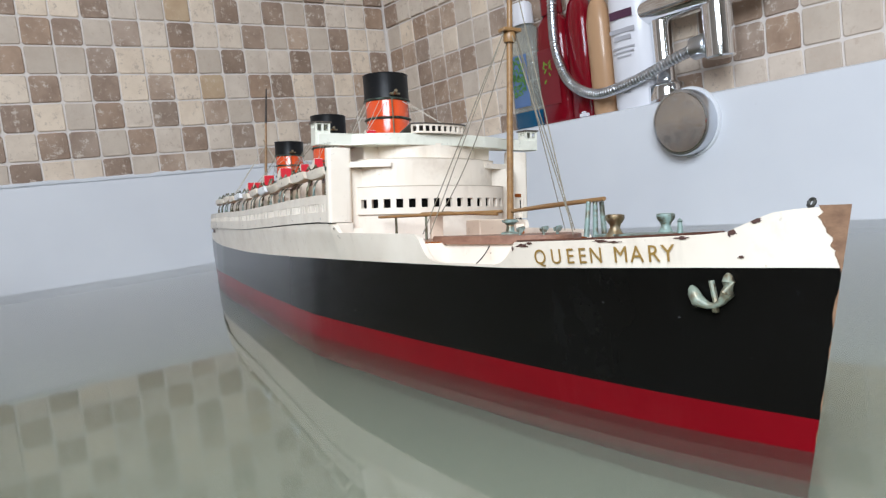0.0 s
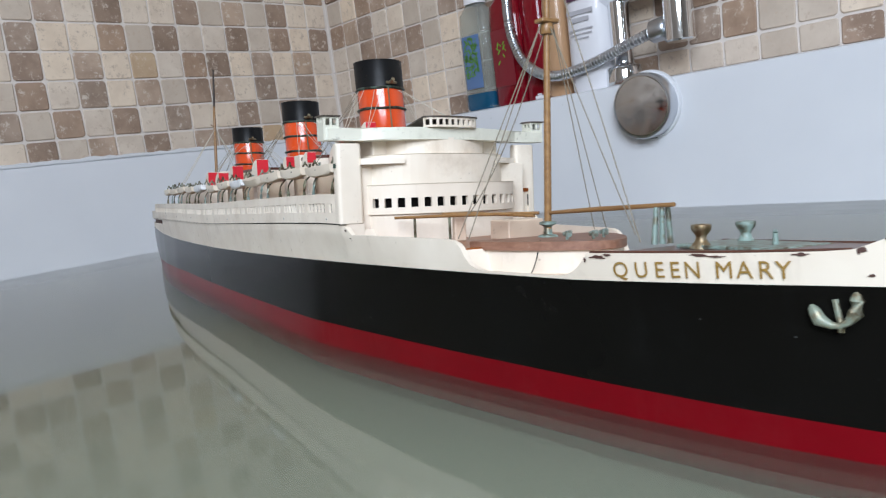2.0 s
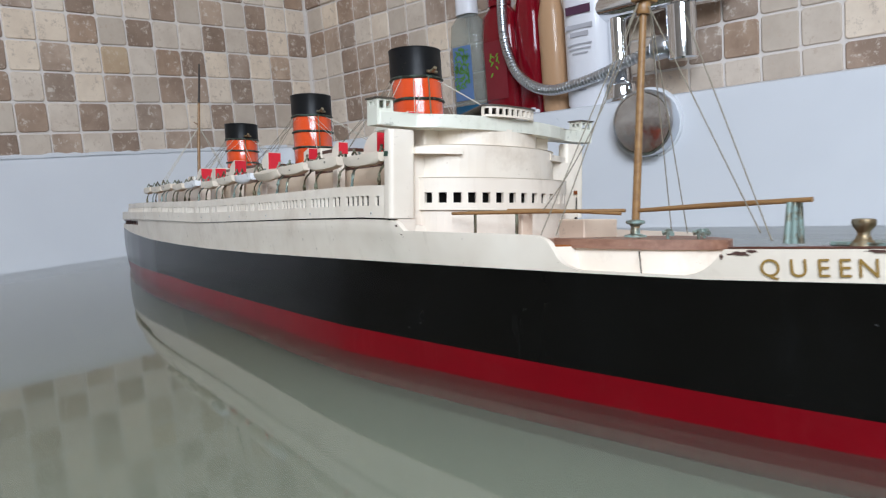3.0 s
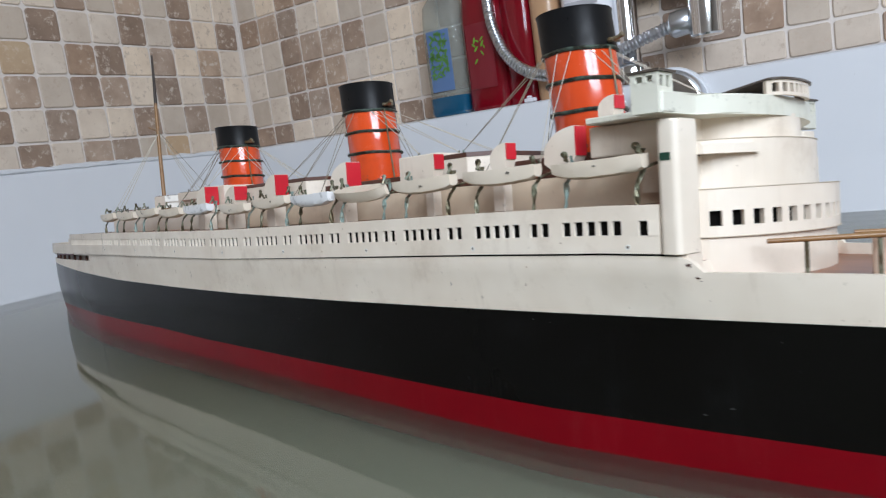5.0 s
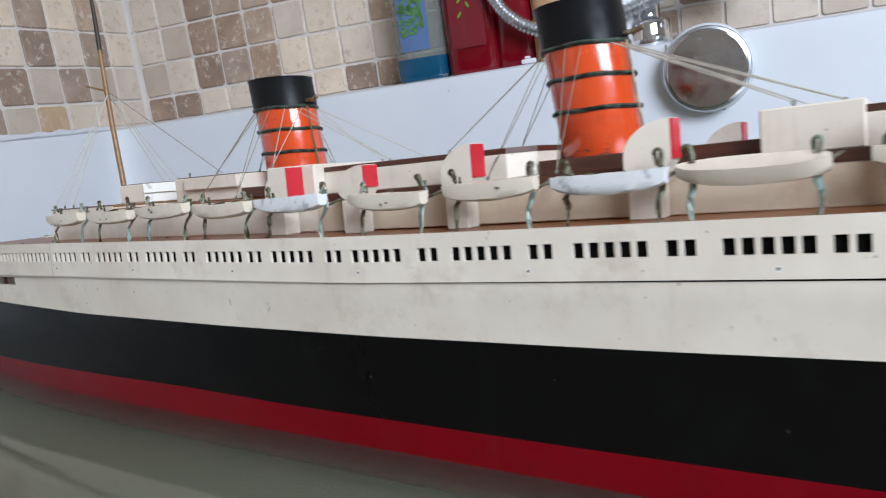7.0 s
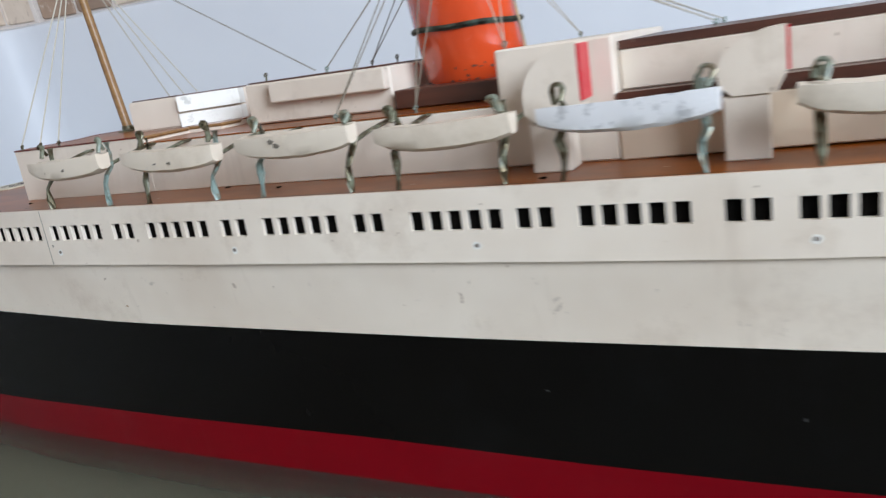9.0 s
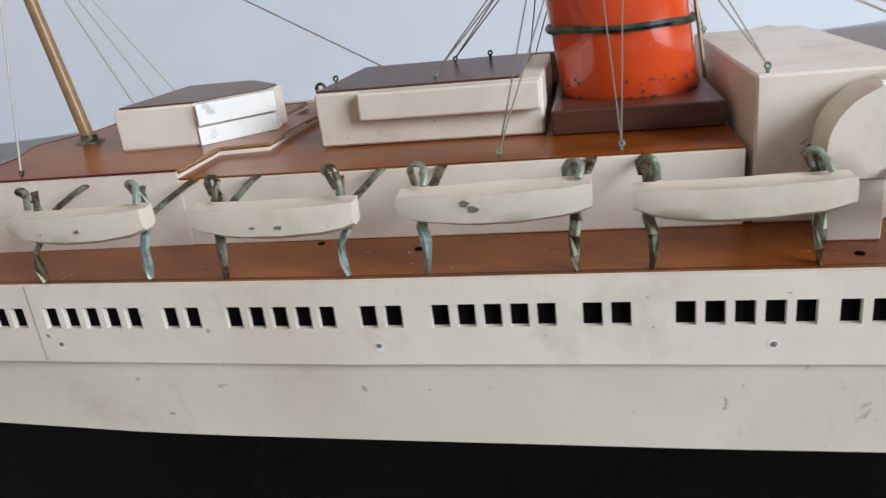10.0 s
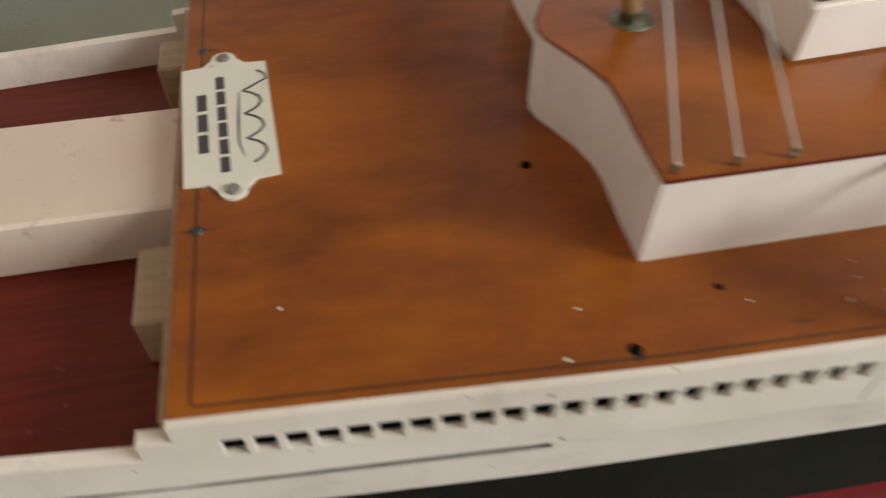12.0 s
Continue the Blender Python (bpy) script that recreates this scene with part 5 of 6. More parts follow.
def pierced_tier():
    """Lowest bridge tier with rounded-square window openings through its wall."""
    x_back, x_front, half, z0, z1 = 0.55, 0.84, 0.545, -0.045, 0.135
    lo, hi = -0.005, 0.052
    o = arc_outline(x_back, x_front, half, 72, 1.85)
    cum = [0.0]
    for a, b in zip(o, o[1:]):
        cum.append(cum[-1] + math.hypot(b[0] - a[0], b[1] - a[1]))
    xs, ys = [p[0] for p in o], [p[1] for p in o]

    def at(s, inset=0.0):
        x, y = float(np.interp(s, cum, xs)), float(np.interp(s, cum, ys))
        x2, y2 = float(np.interp(s + 0.01, cum, xs)), float(np.interp(s + 0.01, cum, ys))
        x1, y1 = float(np.interp(s - 0.01, cum, xs)), float(np.interp(s - 0.01, cum, ys))
        d = Vector((x2 - x1, y2 - y1, 0)).normalized()
        return x - d.y * inset, y + d.x * inset

    def band(bm, s0, s1, a, b, thick=0.025):
        n = max(1, int((s1 - s0) / 0.03))
        rows = []
        for s in np.linspace(s0, s1, n + 1):
            p, q = at(s), at(s, thick)
            rows.append([bm.verts.new(v) for v in ((*p, a), (*p, b), (*q, b), (*q, a))])
        for r0, r1 in zip(rows, rows[1:]):
            for k in range(4):
                bm.faces.new((r0[k], r0[(k + 1) % 4], r1[(k + 1) % 4], r1[k]))
        bm.faces.new(rows[0])
        bm.faces.new(rows[-1][::-1])

    bm = bmesh.new()
    total = cum[-1]
    band(bm, 0, total, z0, lo)
    band(bm, 0, total, hi, z1)
    cs = list(np.linspace(0.088, total - 0.088, 15))
    e = [0.0] + [v for c in cs for v in (c - 0.0225, c + 0.0225)] + [total]
    for a, b in zip(e[::2], e[1::2]):
        band(bm, a, b, lo, hi)
    ob = part("bridge_tier", bm, CREAM, ship, "curved cream bridge front with a row of small windows", False)
    # curved near-black sheet gives the bridge windows their shade by colour
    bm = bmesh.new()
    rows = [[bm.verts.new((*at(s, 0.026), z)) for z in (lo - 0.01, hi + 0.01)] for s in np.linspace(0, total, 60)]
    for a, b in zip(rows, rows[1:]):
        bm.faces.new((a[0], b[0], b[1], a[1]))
    part("window_backing", bm, SHADE_BLACK, ob, "near-black sheet painted as the shade behind the windows")
    return ob


pierced_tier()
tier("bridge_foot", 0.55, 0.82, 0.535, -0.215, -0.05, CREAM, "curved cream base of the bridge front")
tier("bridge_tier", 0.53, 0.825, 0.52, 0.13, 0.32, CREAM, "plain curved cream bridge tier", True)
tier("bridge_tier", 0.52, 0.775, 0.375, 0.315, 0.42, CREAM, "narrow curved cream bridge tier", True)
for x_front, half, z in ((0.841, 0.546, 0.134), (0.826, 0.521, 0.318), (0.841, 0.546, -0.046)):
    bm = bmesh.new()
    tube(bm, [(swept(x, y) if z > 0.2 else x, y, z) for x, y in arc_outline(0.53 if z > 0.2 else 0.55, x_front, half, 40, 1.9 if z > 0.2 else 1.85)], 0.0022, 5)
    part("tier_seam", bm, SEAM, ship, "dirty seam between bridge tiers")
bm = bmesh.new()
box(bm, 0.48, 0.578, YC - 0.60, YC + 0.64, -0.160, 0.262, 0.004)
part("bridge_bulkhead", bm, CREAM, ship, "cream bulkhead between the pillars behind the bridge front")
for side in (1, -1):
    bm = bmesh.new()
    y0, y1 = (YC - 0.746, YC - 0.585) if side > 0 else (YC + 0.79, YC + 0.63)
    xf = 0.615 if side > 0 else 0.515
    prism(bm, rounded_outline(0.5285 - (0.615 - xf), xf, min(y0, y1), max(y0, y1), 0.026, 6), -0.0915, 0.390)
    bmesh.ops.bevel(bm, geom=[e for e in bm.edges if min(v.co.z for v in e.verts) > 0.385], offset=0.008, segments=2, affect="EDGES")
    pl = part("bridge_pillar", bm, CREAM, ship, "tall rounded cream pillar at the bridge side", True)
    bm = bmesh.new()
    box(bm, xf - 0.067, xf - 0.027, min(y0, y0 - side * 0.003), max(y0, y0 - side * 0.003), 0.245, 0.272)
    part("side_lamp", bm, LAMP_GREEN if side > 0 else LAMP_RED, pl, "small dark painted side light")
    bm = bmesh.new()
    box(bm, xf - 0.084, xf - 0.006, min(y0 + side * 0.05, y1), max(y0 + side * 0.05, y1), -0.160, -0.0945)
    part("pillar_foot", bm, CREAM, pl, "cream foot of the pillar inside the hull side")
    bm = bmesh.new()
    rail = [(0.56, 0.60), (0.635, 0.60), (0.695, 0.48), (0.742, 0.36), (0.60, 0.36)]
    prism(bm, [(swept(x, YC - side * h) if side < 0 else x, YC - side * h) for x, h in rail], 0.262, 0.298)
    part("tier_rail", bm, CREAM, ship, "cream ledge from pillar to bridge tier")
# wing bridge
bm = bmesh.new()
n = 14
front, back = [], []
for k in range(n + 1):
    s = -1 + 2 * k / n
    y = YC + (0.80 if s < 0 else 0.88) * s
    front.append((swept(0.600 + 0.175 * max(0.0, 1 - (s / 0.72) ** 2) ** 0.8, y), y))
    back.append((swept(0.48, y), y))
prism(bm, front + back[::-1], 0.408, 0.484)
bmesh.ops.bevel(bm, geom=bm.edges[:], offset=0.006, segments=1, affect="EDGES")
wing = part("bridge_wing", bm, PALE, ship, "pale green-white wing bridge across the ship")
for side in (1, -1):
    bm = bmesh.new()
    yc = YC - 0.765 if side > 0 else YC + 0.845
    for x0, x1, y0, y1, z0, z1 in ((0.50, 0.655, -0.05, 0.05, 0.445, 0.535), (0.50, 0.515, -0.05, 0.05, 0.535, 0.585), (0.64, 0.655, -0.05, 0.05, 0.575, 0.585), (0.64, 0.655, -0.05, -0.035, 0.535, 0.575), (0.64, 0.655, 0.035, 0.05, 0.535, 0.575),
                                   (0.64, 0.655, -0.007, 0.007, 0.535, 0.575), (0.515, 0.64, -0.05, -0.038, 0.535, 0.552), (0.515, 0.64, -0.05, -0.038, 0.574, 0.5848), (0.515, 0.64, 0.038, 0.05, 0.535, 0.552), (0.515, 0.64, 0.038, 0.05, 0.574, 0.5848), (0.515, 0.53, -0.05, -0.038, 0.545, 0.585), (0.57, 0.59, -0.05, -0.038, 0.545, 0.585), (0.515, 0.53, 0.038, 0.05, 0.535, 0.585), (0.625, 0.64, 0.038, 0.05, 0.535, 0.585), (0.625, 0.64, -0.05, -0.038, 0.545, 0.585)):
        box(bm, swept(0.484 + 0.70 * (x0 - 0.50), yc), swept(0.484 + 0.70 * (x1 - 0.50), yc), yc + y0, yc + y1, z0 - 0.036, z1 - 0.036)
    cab = part("wing_cab", bm, PALE, ship, "small open-windowed cab on the wing end")
    bm = bmesh.new()
    box(bm, swept(0.474, yc), swept(0.604, yc), yc - 0.058, yc + 0.058, 0.550, 0.558)
    part("roof", bm, ROOF_GREY, cab, "thin dark roof")
# wheelhouse with its front windows
bm = bmesh.new()
wh = [(swept(x, y) + 0.045, y) for x, y in arc_outline(0.69, 0.765, 0.20, 36, 2.3)]
cum = [0.0]
for a, b in zip(wh, wh[1:]):
    cum.append(cum[-1] + math.hypot(b[0] - a[0], b[1] - a[1]))
tot = cum[-1]


def wh_at(s):
    return float(np.interp(s, cum, [p[0] for p in wh])), float(np.interp(s, cum, [p[1] for p in wh]))


def wh_band(bm, s0, s1, z0, z1):
    n = max(1, int((s1 - s0) / 0.03))
    rows = []
    for s in np.linspace(s0, s1, n + 1):
        x, y = wh_at(s)
        rows.append([bm.verts.new(p) for p in ((x, y, z0), (x, y, z1), (x - 0.018, YC + (y - YC) * 0.94, z1), (x - 0.018, YC + (y - YC) * 0.94, z0))])
    for a, b in zip(rows, rows[1:]):
        for k in range(4):
            bm.faces.new((a[k], a[(k + 1) % 4], b[(k + 1) % 4], b[k]))
    bm.faces.new(rows[0])
    bm.faces.new(rows[-1][::-1])


wh_band(bm, 0, tot, 0.4835, 0.496)
wh_band(bm, 0, tot, 0.531, 0.543)
cs = list(np.linspace(0.035, tot - 0.035, 10))
e = [0.0] + [v for c in cs for v in (c - 0.0135, c + 0.0135)] + [tot]
for a, b in zip(e[::2], e[1::2]):
    wh_band(bm, a, b, 0.496, 0.531)
wheel = part("wheelhouse", bm, CREAM, ship, "cream wheelhouse front with a row of square windows")
bm = bmesh.new()
prism(bm, [(x + 0.008, YC + (y - YC) * 1.03) for x, y in wh] + [(0.36, YC + 0.19), (0.36, YC - 0.19)], lambda x: 0.5435 if x > 0.5 else 0.487, lambda x: 0.551 if x > 0.5 else 0.495)
part("roof", bm, ROOF_GREY, wheel, "dark brown wheelhouse roof sloping aft")
bm = bmesh.new()
prism(bm, [(0.47, YC - 0.12), (0.60, YC - 0.12), (0.60, YC + 0.12), (0.47, YC + 0.12)], 0.4845, 0.499)
part("inner_block", bm, CREAM, wheel, "small cream block under the open roof")


# ------------------------------------------------ funnels
def funnel(x, z0, top, name_label):
    lean = -0.13
    h = top - z0
    split = 0.715 * h
    bm = bmesh.new()
    prof = [(0.168, 0.0), (0.172, 0.01), (0.172, split)]
    lathe(bm, prof, (x, YC, z0), 40, 1.10, 0.98, lean)
    f = part("funnel", bm, FUNNEL_RED, ship, name_label, True)
    bm = bmesh.new()
    lathe(bm, [(0.171, split - 0.004), (0.178, split), (0.178, h - 0.01), (0.182, h), (0.170, h + 0.001), (0.163, h - 0.02), (0.163, h - 0.12), (0, h - 0.12)], (x, YC, z0), 40, 1.10, 0.98, lean)
    part("top_band", bm, FUNNEL_BLACK, f, "chipped black top band", True)
    for k, zz in enumerate((0.30 * h, 0.51 * h, split)):
        bm = bmesh.new()
        ring = []
        for q in range(41):
            a = 2 * math.pi * q / 40
            ring.append((x + lean * zz + 1.10 * 0.176 * math.cos(a), YC + 0.98 * 0.176 * math.sin(a), z0 + zz + 0.002 * math.sin(5 * a + k)))
        tube(bm, ring, 0.0105, 6, 1.0, False)
        part("hoop", bm, WIRE_GREEN, f, "dark twisted wire hoop", True)
    # paint flaked off round the foot
    rnd = random.Random(int(100 * top))
    for _ in range(26):
        a0, zc = rnd.uniform(math.pi, 2 * math.pi), 0.004 + 0.05 * rnd.random() ** 2
        w, hh = rnd.uniform(0.02, 0.07), rnd.uniform(0.002, 0.006)
        bm = bmesh.new()
        pts = []
        for q in range(9):
            t, k = 2 * math.pi * q / 9, rnd.uniform(0.5, 1.1)
            a, zz = a0 + w * k * math.cos(t), max(0.001, zc + hh * k * math.sin(t))
            pts.append(bm.verts.new((x + lean * zz + 1.10 * 0.1732 * math.cos(a), YC + 0.98 * 0.1732 * math.sin(a), z0 + zz)))
        bm.faces.new(pts)
        part("paint_flake", bm, CHIP, f, "dark spot where the red paint has flaked off")
    bm = bmesh.new()
    fx = x + lean * split + 1.10 * 0.178
    tube(bm, [(fx - 0.01, YC - 0.02, z0 + split + 0.03), (fx + 0.05, YC - 0.02, z0 + split + 0.035), (fx + 0.075, YC - 0.02, z0 + split + 0.045)], [0.011, 0.011, 0.014], 8)
    tube(bm, [(fx + 0.02, YC - 0.05, z0 + split + 0.03), (fx + 0.02, YC + 0.03, z0 + split + 0.03)], 0.009, 8)
    part("whistle", bm, BRASS, f, "small brass steam whistle", True)
    bm = bmesh.new()
    tube(bm, [(fx + 0.004, YC - 0.03, z0 + split), (x + 1.10 * 0.178 + 0.004, YC - 0.03, z0 + 0.02)], 0.0055, 6)
    part("steam_pipe", bm, BRASS, f, "thin dull brass steam pipe", True)
    return f


funnel(-0.25, 0.335, 1.06, "glossy orange-red funnel with wire hoops, tallest of three")
funnel(-2.02, 0.335, 1.005, "glossy orange-red middle funnel with wire hoops")
funnel(-3.91, 0.336, 0.945, "glossy orange-red after funnel with wire hoops")


# ------------------------------------------------ ventilator cowls
def cowl(x_face, y, z_top, length, width, tall, base=0.0875):
    """A rounded-back cowl on a square pedestal; the mouth is painted red."""
    z_lip = z_top - tall
    bm = bmesh.new()
    prof = [(x_face, z_lip)]
    for k in range(11):
        a = radians(90 * k / 10)
        prof.append((x_face - length * math.sin(a), z_top - 0.87 * tall * (1 - math.cos(a))))
    prof.append((x_face - length, z_lip - 0.02))
    prof.append((x_face - length * 0.8, z_lip - 0.045))
    prof.append((x_face - length * 0.15, z_lip - 0.045))
    y0, y1 = y - width / 2, y + width / 2
    a = [bm.verts.new((px, y0, pz)) for px, pz in prof]
    b = [bm.verts.new((px, y1, pz)) for px, pz in prof]
    bm.faces.new(a)
    bm.faces.new(b[::-1])
    for i in range(len(prof)):
        j = (i + 1) % len(prof)
        bm.faces.new((a[i], a[j], b[j], b[i]))
    c = part("ventilator_cowl", bm, CREAM, ship, "cream ventilator cowl with a red mouth")
    bm = bmesh.new()
    box(bm, x_face + 0.0005, x_face + 0.008, y0 + 0.001, y1 - 0.001, z_lip + 0.004, z_top - 0.003)
    part("mouth", bm, VENT_RED, c, "bright red mouth")
    bm = bmesh.new()
    box(bm, x_face - length * 0.95, x_face - length * 0.25, y - width * 0.45, y + width * 0.45, base, z_lip - 0.046, 0.004)
    part("pedestal", bm, CREAM, c, "cream pedestal")


for x, y, zt, l, w, tall in ((-0.02, 0.33, 0.445, 0.175, 0.078, 0.135), (-0.32, 0.205, 0.402, 0.10, 0.065, 0.080), (-0.82, 0.215, 0.405, 0.085, 0.065, 0.082), (-1.55, 0.21, 0.435, 0.17, 0.10, 0.145), (-2.35, 0.205, 0.43, 0.15, 0.10, 0.14), (-2.92, 0.205, 0.395, 0.15, 0.10, 0.105), (-3.405, 0.215, 0.418, 0.155, 0.11, 0.15)):
    cowl(x, y, zt, l, w, tall)
    cowl(x, 2 * YC - y, zt, l, w, tall)
for y in (0.50, 2 * YC - 0.50):
    cowl(0.075, y, 0.575, 0.085, 0.075, 0.065, 0.336)


# ------------------------------------------------ lifeboats on bent-strip davits
def boat_mesh(seed, rough, beam=0.029, length=0.405):
    rnd = random.Random(seed)
    bm = bmesh.new()
    L, B, D = length, beam, 0.072
    rings = []
    n = 14
    for k in range(n + 1):
        s = -1 + 2 * k / n
        half = B * (1 - 0.42 * abs(s) ** 3) + 0.011 if beam < 0.033 else B * max(0.0, 1 - abs(s) ** 2.2) ** 0.5 + 0.010
        sheer_up = 0.004 * s * s
        keel = D * (1 - (0.34 if s < 0 else 0.20) * s * s - 0.12 * abs(s) ** 10)
        x = L / 2 * s
        pts = [(-half * 0.5, -keel), (-half * 0.86, -keel * 0.86), (-half, -keel * 0.5), (-half, sheer_up), (-half * 0.7, sheer_up - 0.002), (0, sheer_up - 0.004), (half * 0.7, sheer_up - 0.002), (half, sheer_up), (half, -keel * 0.5), (half * 0.86, -keel * 0.86), (half * 0.5, -keel)]
        rings.append([bm.verts.new((x + rnd.uniform(-rough, rough), y + rnd.uniform(-rough, rough), z + rnd.uniform(-rough, rough))) for y, z in pts])
    for a, b in zip(rings, rings[1:]):
        m = len(a)
        for k in range(m):
            bm.faces.new((a[k], a[(k + 1) % m], b[(k + 1) % m], b[k]))
    bm.faces.new(rings[0])
    bm.faces.new(rings[-1][::-1])
    return bm


BOAT_X = (0.262, -0.236, -0.744, -1.275, -1.735, -2.208, -2.705, -3.270, -3.748, -4.226, -4.712, -5.203)
BOAT_LENGTH = (0.408, 0.412, 0.405, 0.450, 0.412, 0.397, 0.392, 0.426, 0.398, 0.397, 0.376, 0.362)


def lifeboat(i):
    x_mid = BOAT_X[i]
    silver = i in (4, 7)
    taper = screen_half(x_mid) - 0.765
    for side in (1, -1):
        rnd = random.Random(100 + i * 2 + side)
        dz, tilt = rnd.uniform(-0.008, 0.008), rnd.uniform(-2.2, 2.2)
        bm = boat_mesh(3 * i + side, 0.0016 if silver else 0.0012, 0.036 if i == 3 else 0.029, BOAT_LENGTH[i])
        yb = 0.038 - taper
        y = YC - side * (YC - yb)
        bmesh.ops.transform(bm, matrix=Matrix.Translation((x_mid, y, 0.268 + dz)) @ pose(0, 0, 0, rnd.uniform(-6, 6) + (side * 20 if i == 3 else 0), tilt, rnd.uniform(-2, 2)), verts=bm.verts[:])
        b = part("lifeboat", bm, SILVER if silver else BOAT_CREAM, ship, "rough silver-white lifeboat" if silver else "cream painted lifeboat with a small worn mark" if i != 3 else "tilted round-bodied cream lifeboat", True)
        if not silver and i != 3:
            for _ in range(rnd.choice((1, 1, 2))):
                bm = bmesh.new()
                r, xo, zo = rnd.uniform(0.005, 0.010), rnd.uniform(-0.07, 0.09), rnd.uniform(-0.045, -0.015)
                vs = [bm.verts.new((x_mid + xo + r * 1.6 * q * math.cos(a), y - side * 0.0412, 0.268 + zo + dz + r * 0.8 * q * math.sin(a))) for a, q in ((a, rnd.uniform(0.55, 1.2)) for a in np.linspace(0, 2 * math.pi, 12)[:-1])]
                bm.faces.new(vs)
                part("worn_mark", bm, WORN, b, "dark worn patch")
        def yy(v):
            return YC - side * (YC - v)
        for end in (-1, 1):
            xe = x_mid + end * (0.5 * BOAT_LENGTH[i] - 0.04) + rnd.uniform(-0.008, 0.008)
            k = rnd.uniform(-0.008, 0.008)
            foot = 0.048 - taper
            look_of = DAVIT_GREEN if rnd.random() < 0.55 else DAVIT
            bm = bmesh.new()
            tube(bm, [(xe, yy(foot), 0.087), (xe + k, yy(foot), 0.12), (xe + k * 1.2, yy(foot + 0.004), 0.16), (xe - k, yy(foot + 0.016), 0.188), (xe, yy(foot + 0.045), 0.215), (xe + k, yy(foot + 0.052), 0.26), (xe, yy(foot + 0.05), 0.30)], 0.0125, 6, 0.45)
            dv = part("davit", bm, look_of, ship, "bent verdigris brass davit strip")
            # hairpin over the boat's end
            bm = bmesh.new()
            h, w, lean = rnd.uniform(0.036, 0.056), rnd.uniform(0.011, 0.016), rnd.uniform(-0.02, 0.012)
            pts = [(xe - w, yy(foot + 0.045), 0.275), (xe - w * 1.15 + 0.5 * lean, yy(foot + 0.035), 0.275 + 0.6 * h)]
            pts += [(xe + lean - w * math.cos(a), yy(foot + 0.028 - 0.012 * a / math.pi), 0.275 + 0.78 * h + 0.25 * h * math.sin(a)) for a in np.linspace(0, math.pi, 6)]
            pts += [(xe + w + 0.5 * lean, yy(foot + 0.008), 0.275 + 0.5 * h), (xe + w * 0.8, yy(foot - 0.002), 0.278 + dz)]
            tube(bm, pts, 0.0085, 6, 0.75)
            part("hairpin_loop", bm, DAVIT if rnd.random() < 0.7 else PALE_BRASS, dv, "bent wire loop at the boat's end")
            bm = bmesh.new()
            reach = 0.01 + 0.03 * (end > 0)
            tube(bm, [(xe, yy(foot + 0.052), 0.225), (xe + 0.4 * reach, yy(foot + 0.11), 0.243), (xe + 0.9 * reach, yy(0.255), 0.262), (xe + reach, yy(0.287), 0.264)], 0.0125, 6, 0.45)
            part("davit_stay", bm, DAVIT, dv, "brass strut from davit to deckhouse")


for i in range(12):
    lifeboat(i)


# ------------------------------------------------ masts, spars and rigging
def rod(name, pts, r, mat, label, n=10):
    return part(name, tube(bmesh.new(), pts, r, n), mat, ship, label, True)


fore = rod("foremast", [(1.655, YC, -0.18), (1.690, YC, 0.86), (1.695, YC, 0.95), (1.72, YC, 1.75)], [0.020, 0.017, 0.016, 0.010], SPAR, "tall light wooden foremast")
bm = bmesh.new()
lathe(bm, [(0.03, 0), (0.034, 0.01), (0.034, 0.055), (0.03, 0.06)], (1.690, YC, 0.86), 14)
bmesh.ops.contextual_create(bm, geom=[e for e in bm.edges if e.is_boundary])
part("crosstree_block", bm, SPAR, fore, "light wooden crosstree block", True)
bm = bmesh.new()
box(bm, 1.66, 1.73, YC - 0.055, YC + 0.055, 0.915, 0.935, 0.004)
part("crosstree", bm, SPAR, fore, "small wooden crosstree")
bm = bmesh.new()
lathe(bm, [(0.0, 0), (0.055, 0), (0.05, 0.01), (0.024, 0.016), (0.020, 0.05), (0.028, 0.06), (0.045, 0.066), (0.045, 0.078), (0.026, 0.084), (0.0, 0.084)], (1.655, YC, -0.1825), 18)
part("mast_step", bm, DAVIT_GREEN, fore, "green-stained brass mast step", True)
main = rod("mainmast", [(-5.655, YC, 0.288), (-5.78, YC + 0.04, 0.9), (-5.86, YC + 0.07, 1.42), (-5.905, YC + 0.09, 1.68), (-5.96, YC + 0.11, 1.93)], [0.021, 0.019, 0.016, 0.013, 0.009], SPAR, "raked light wooden mainmast with a dark topmast")
part("topmast", tube(bmesh.new(), [(-5.86, YC + 0.071, 1.42), (-5.905, YC + 0.091, 1.68), (-5.965, YC + 0.112, 1.95)], [0.0175, 0.0145, 0.010], 10), MAST_DARK, main, "dark painted topmast", True)
part("gaff", tube(bmesh.new(), [(-5.81, YC + 0.055, 1.12), (-6.08, YC + 0.065, 1.19)], [0.009, 0.007], 8), SPAR, main, "short wooden gaff", True)
bm = bmesh.new()
lathe(bm, [(0, 0), (0.05, 0), (0.046, 0.008), (0.028, 0.012), (0.026, 0.03), (0, 0.03)], (-5.655, YC, 0.2885), 16)
part("mast_step", bm, DAVIT, main, "brass mast step", True)
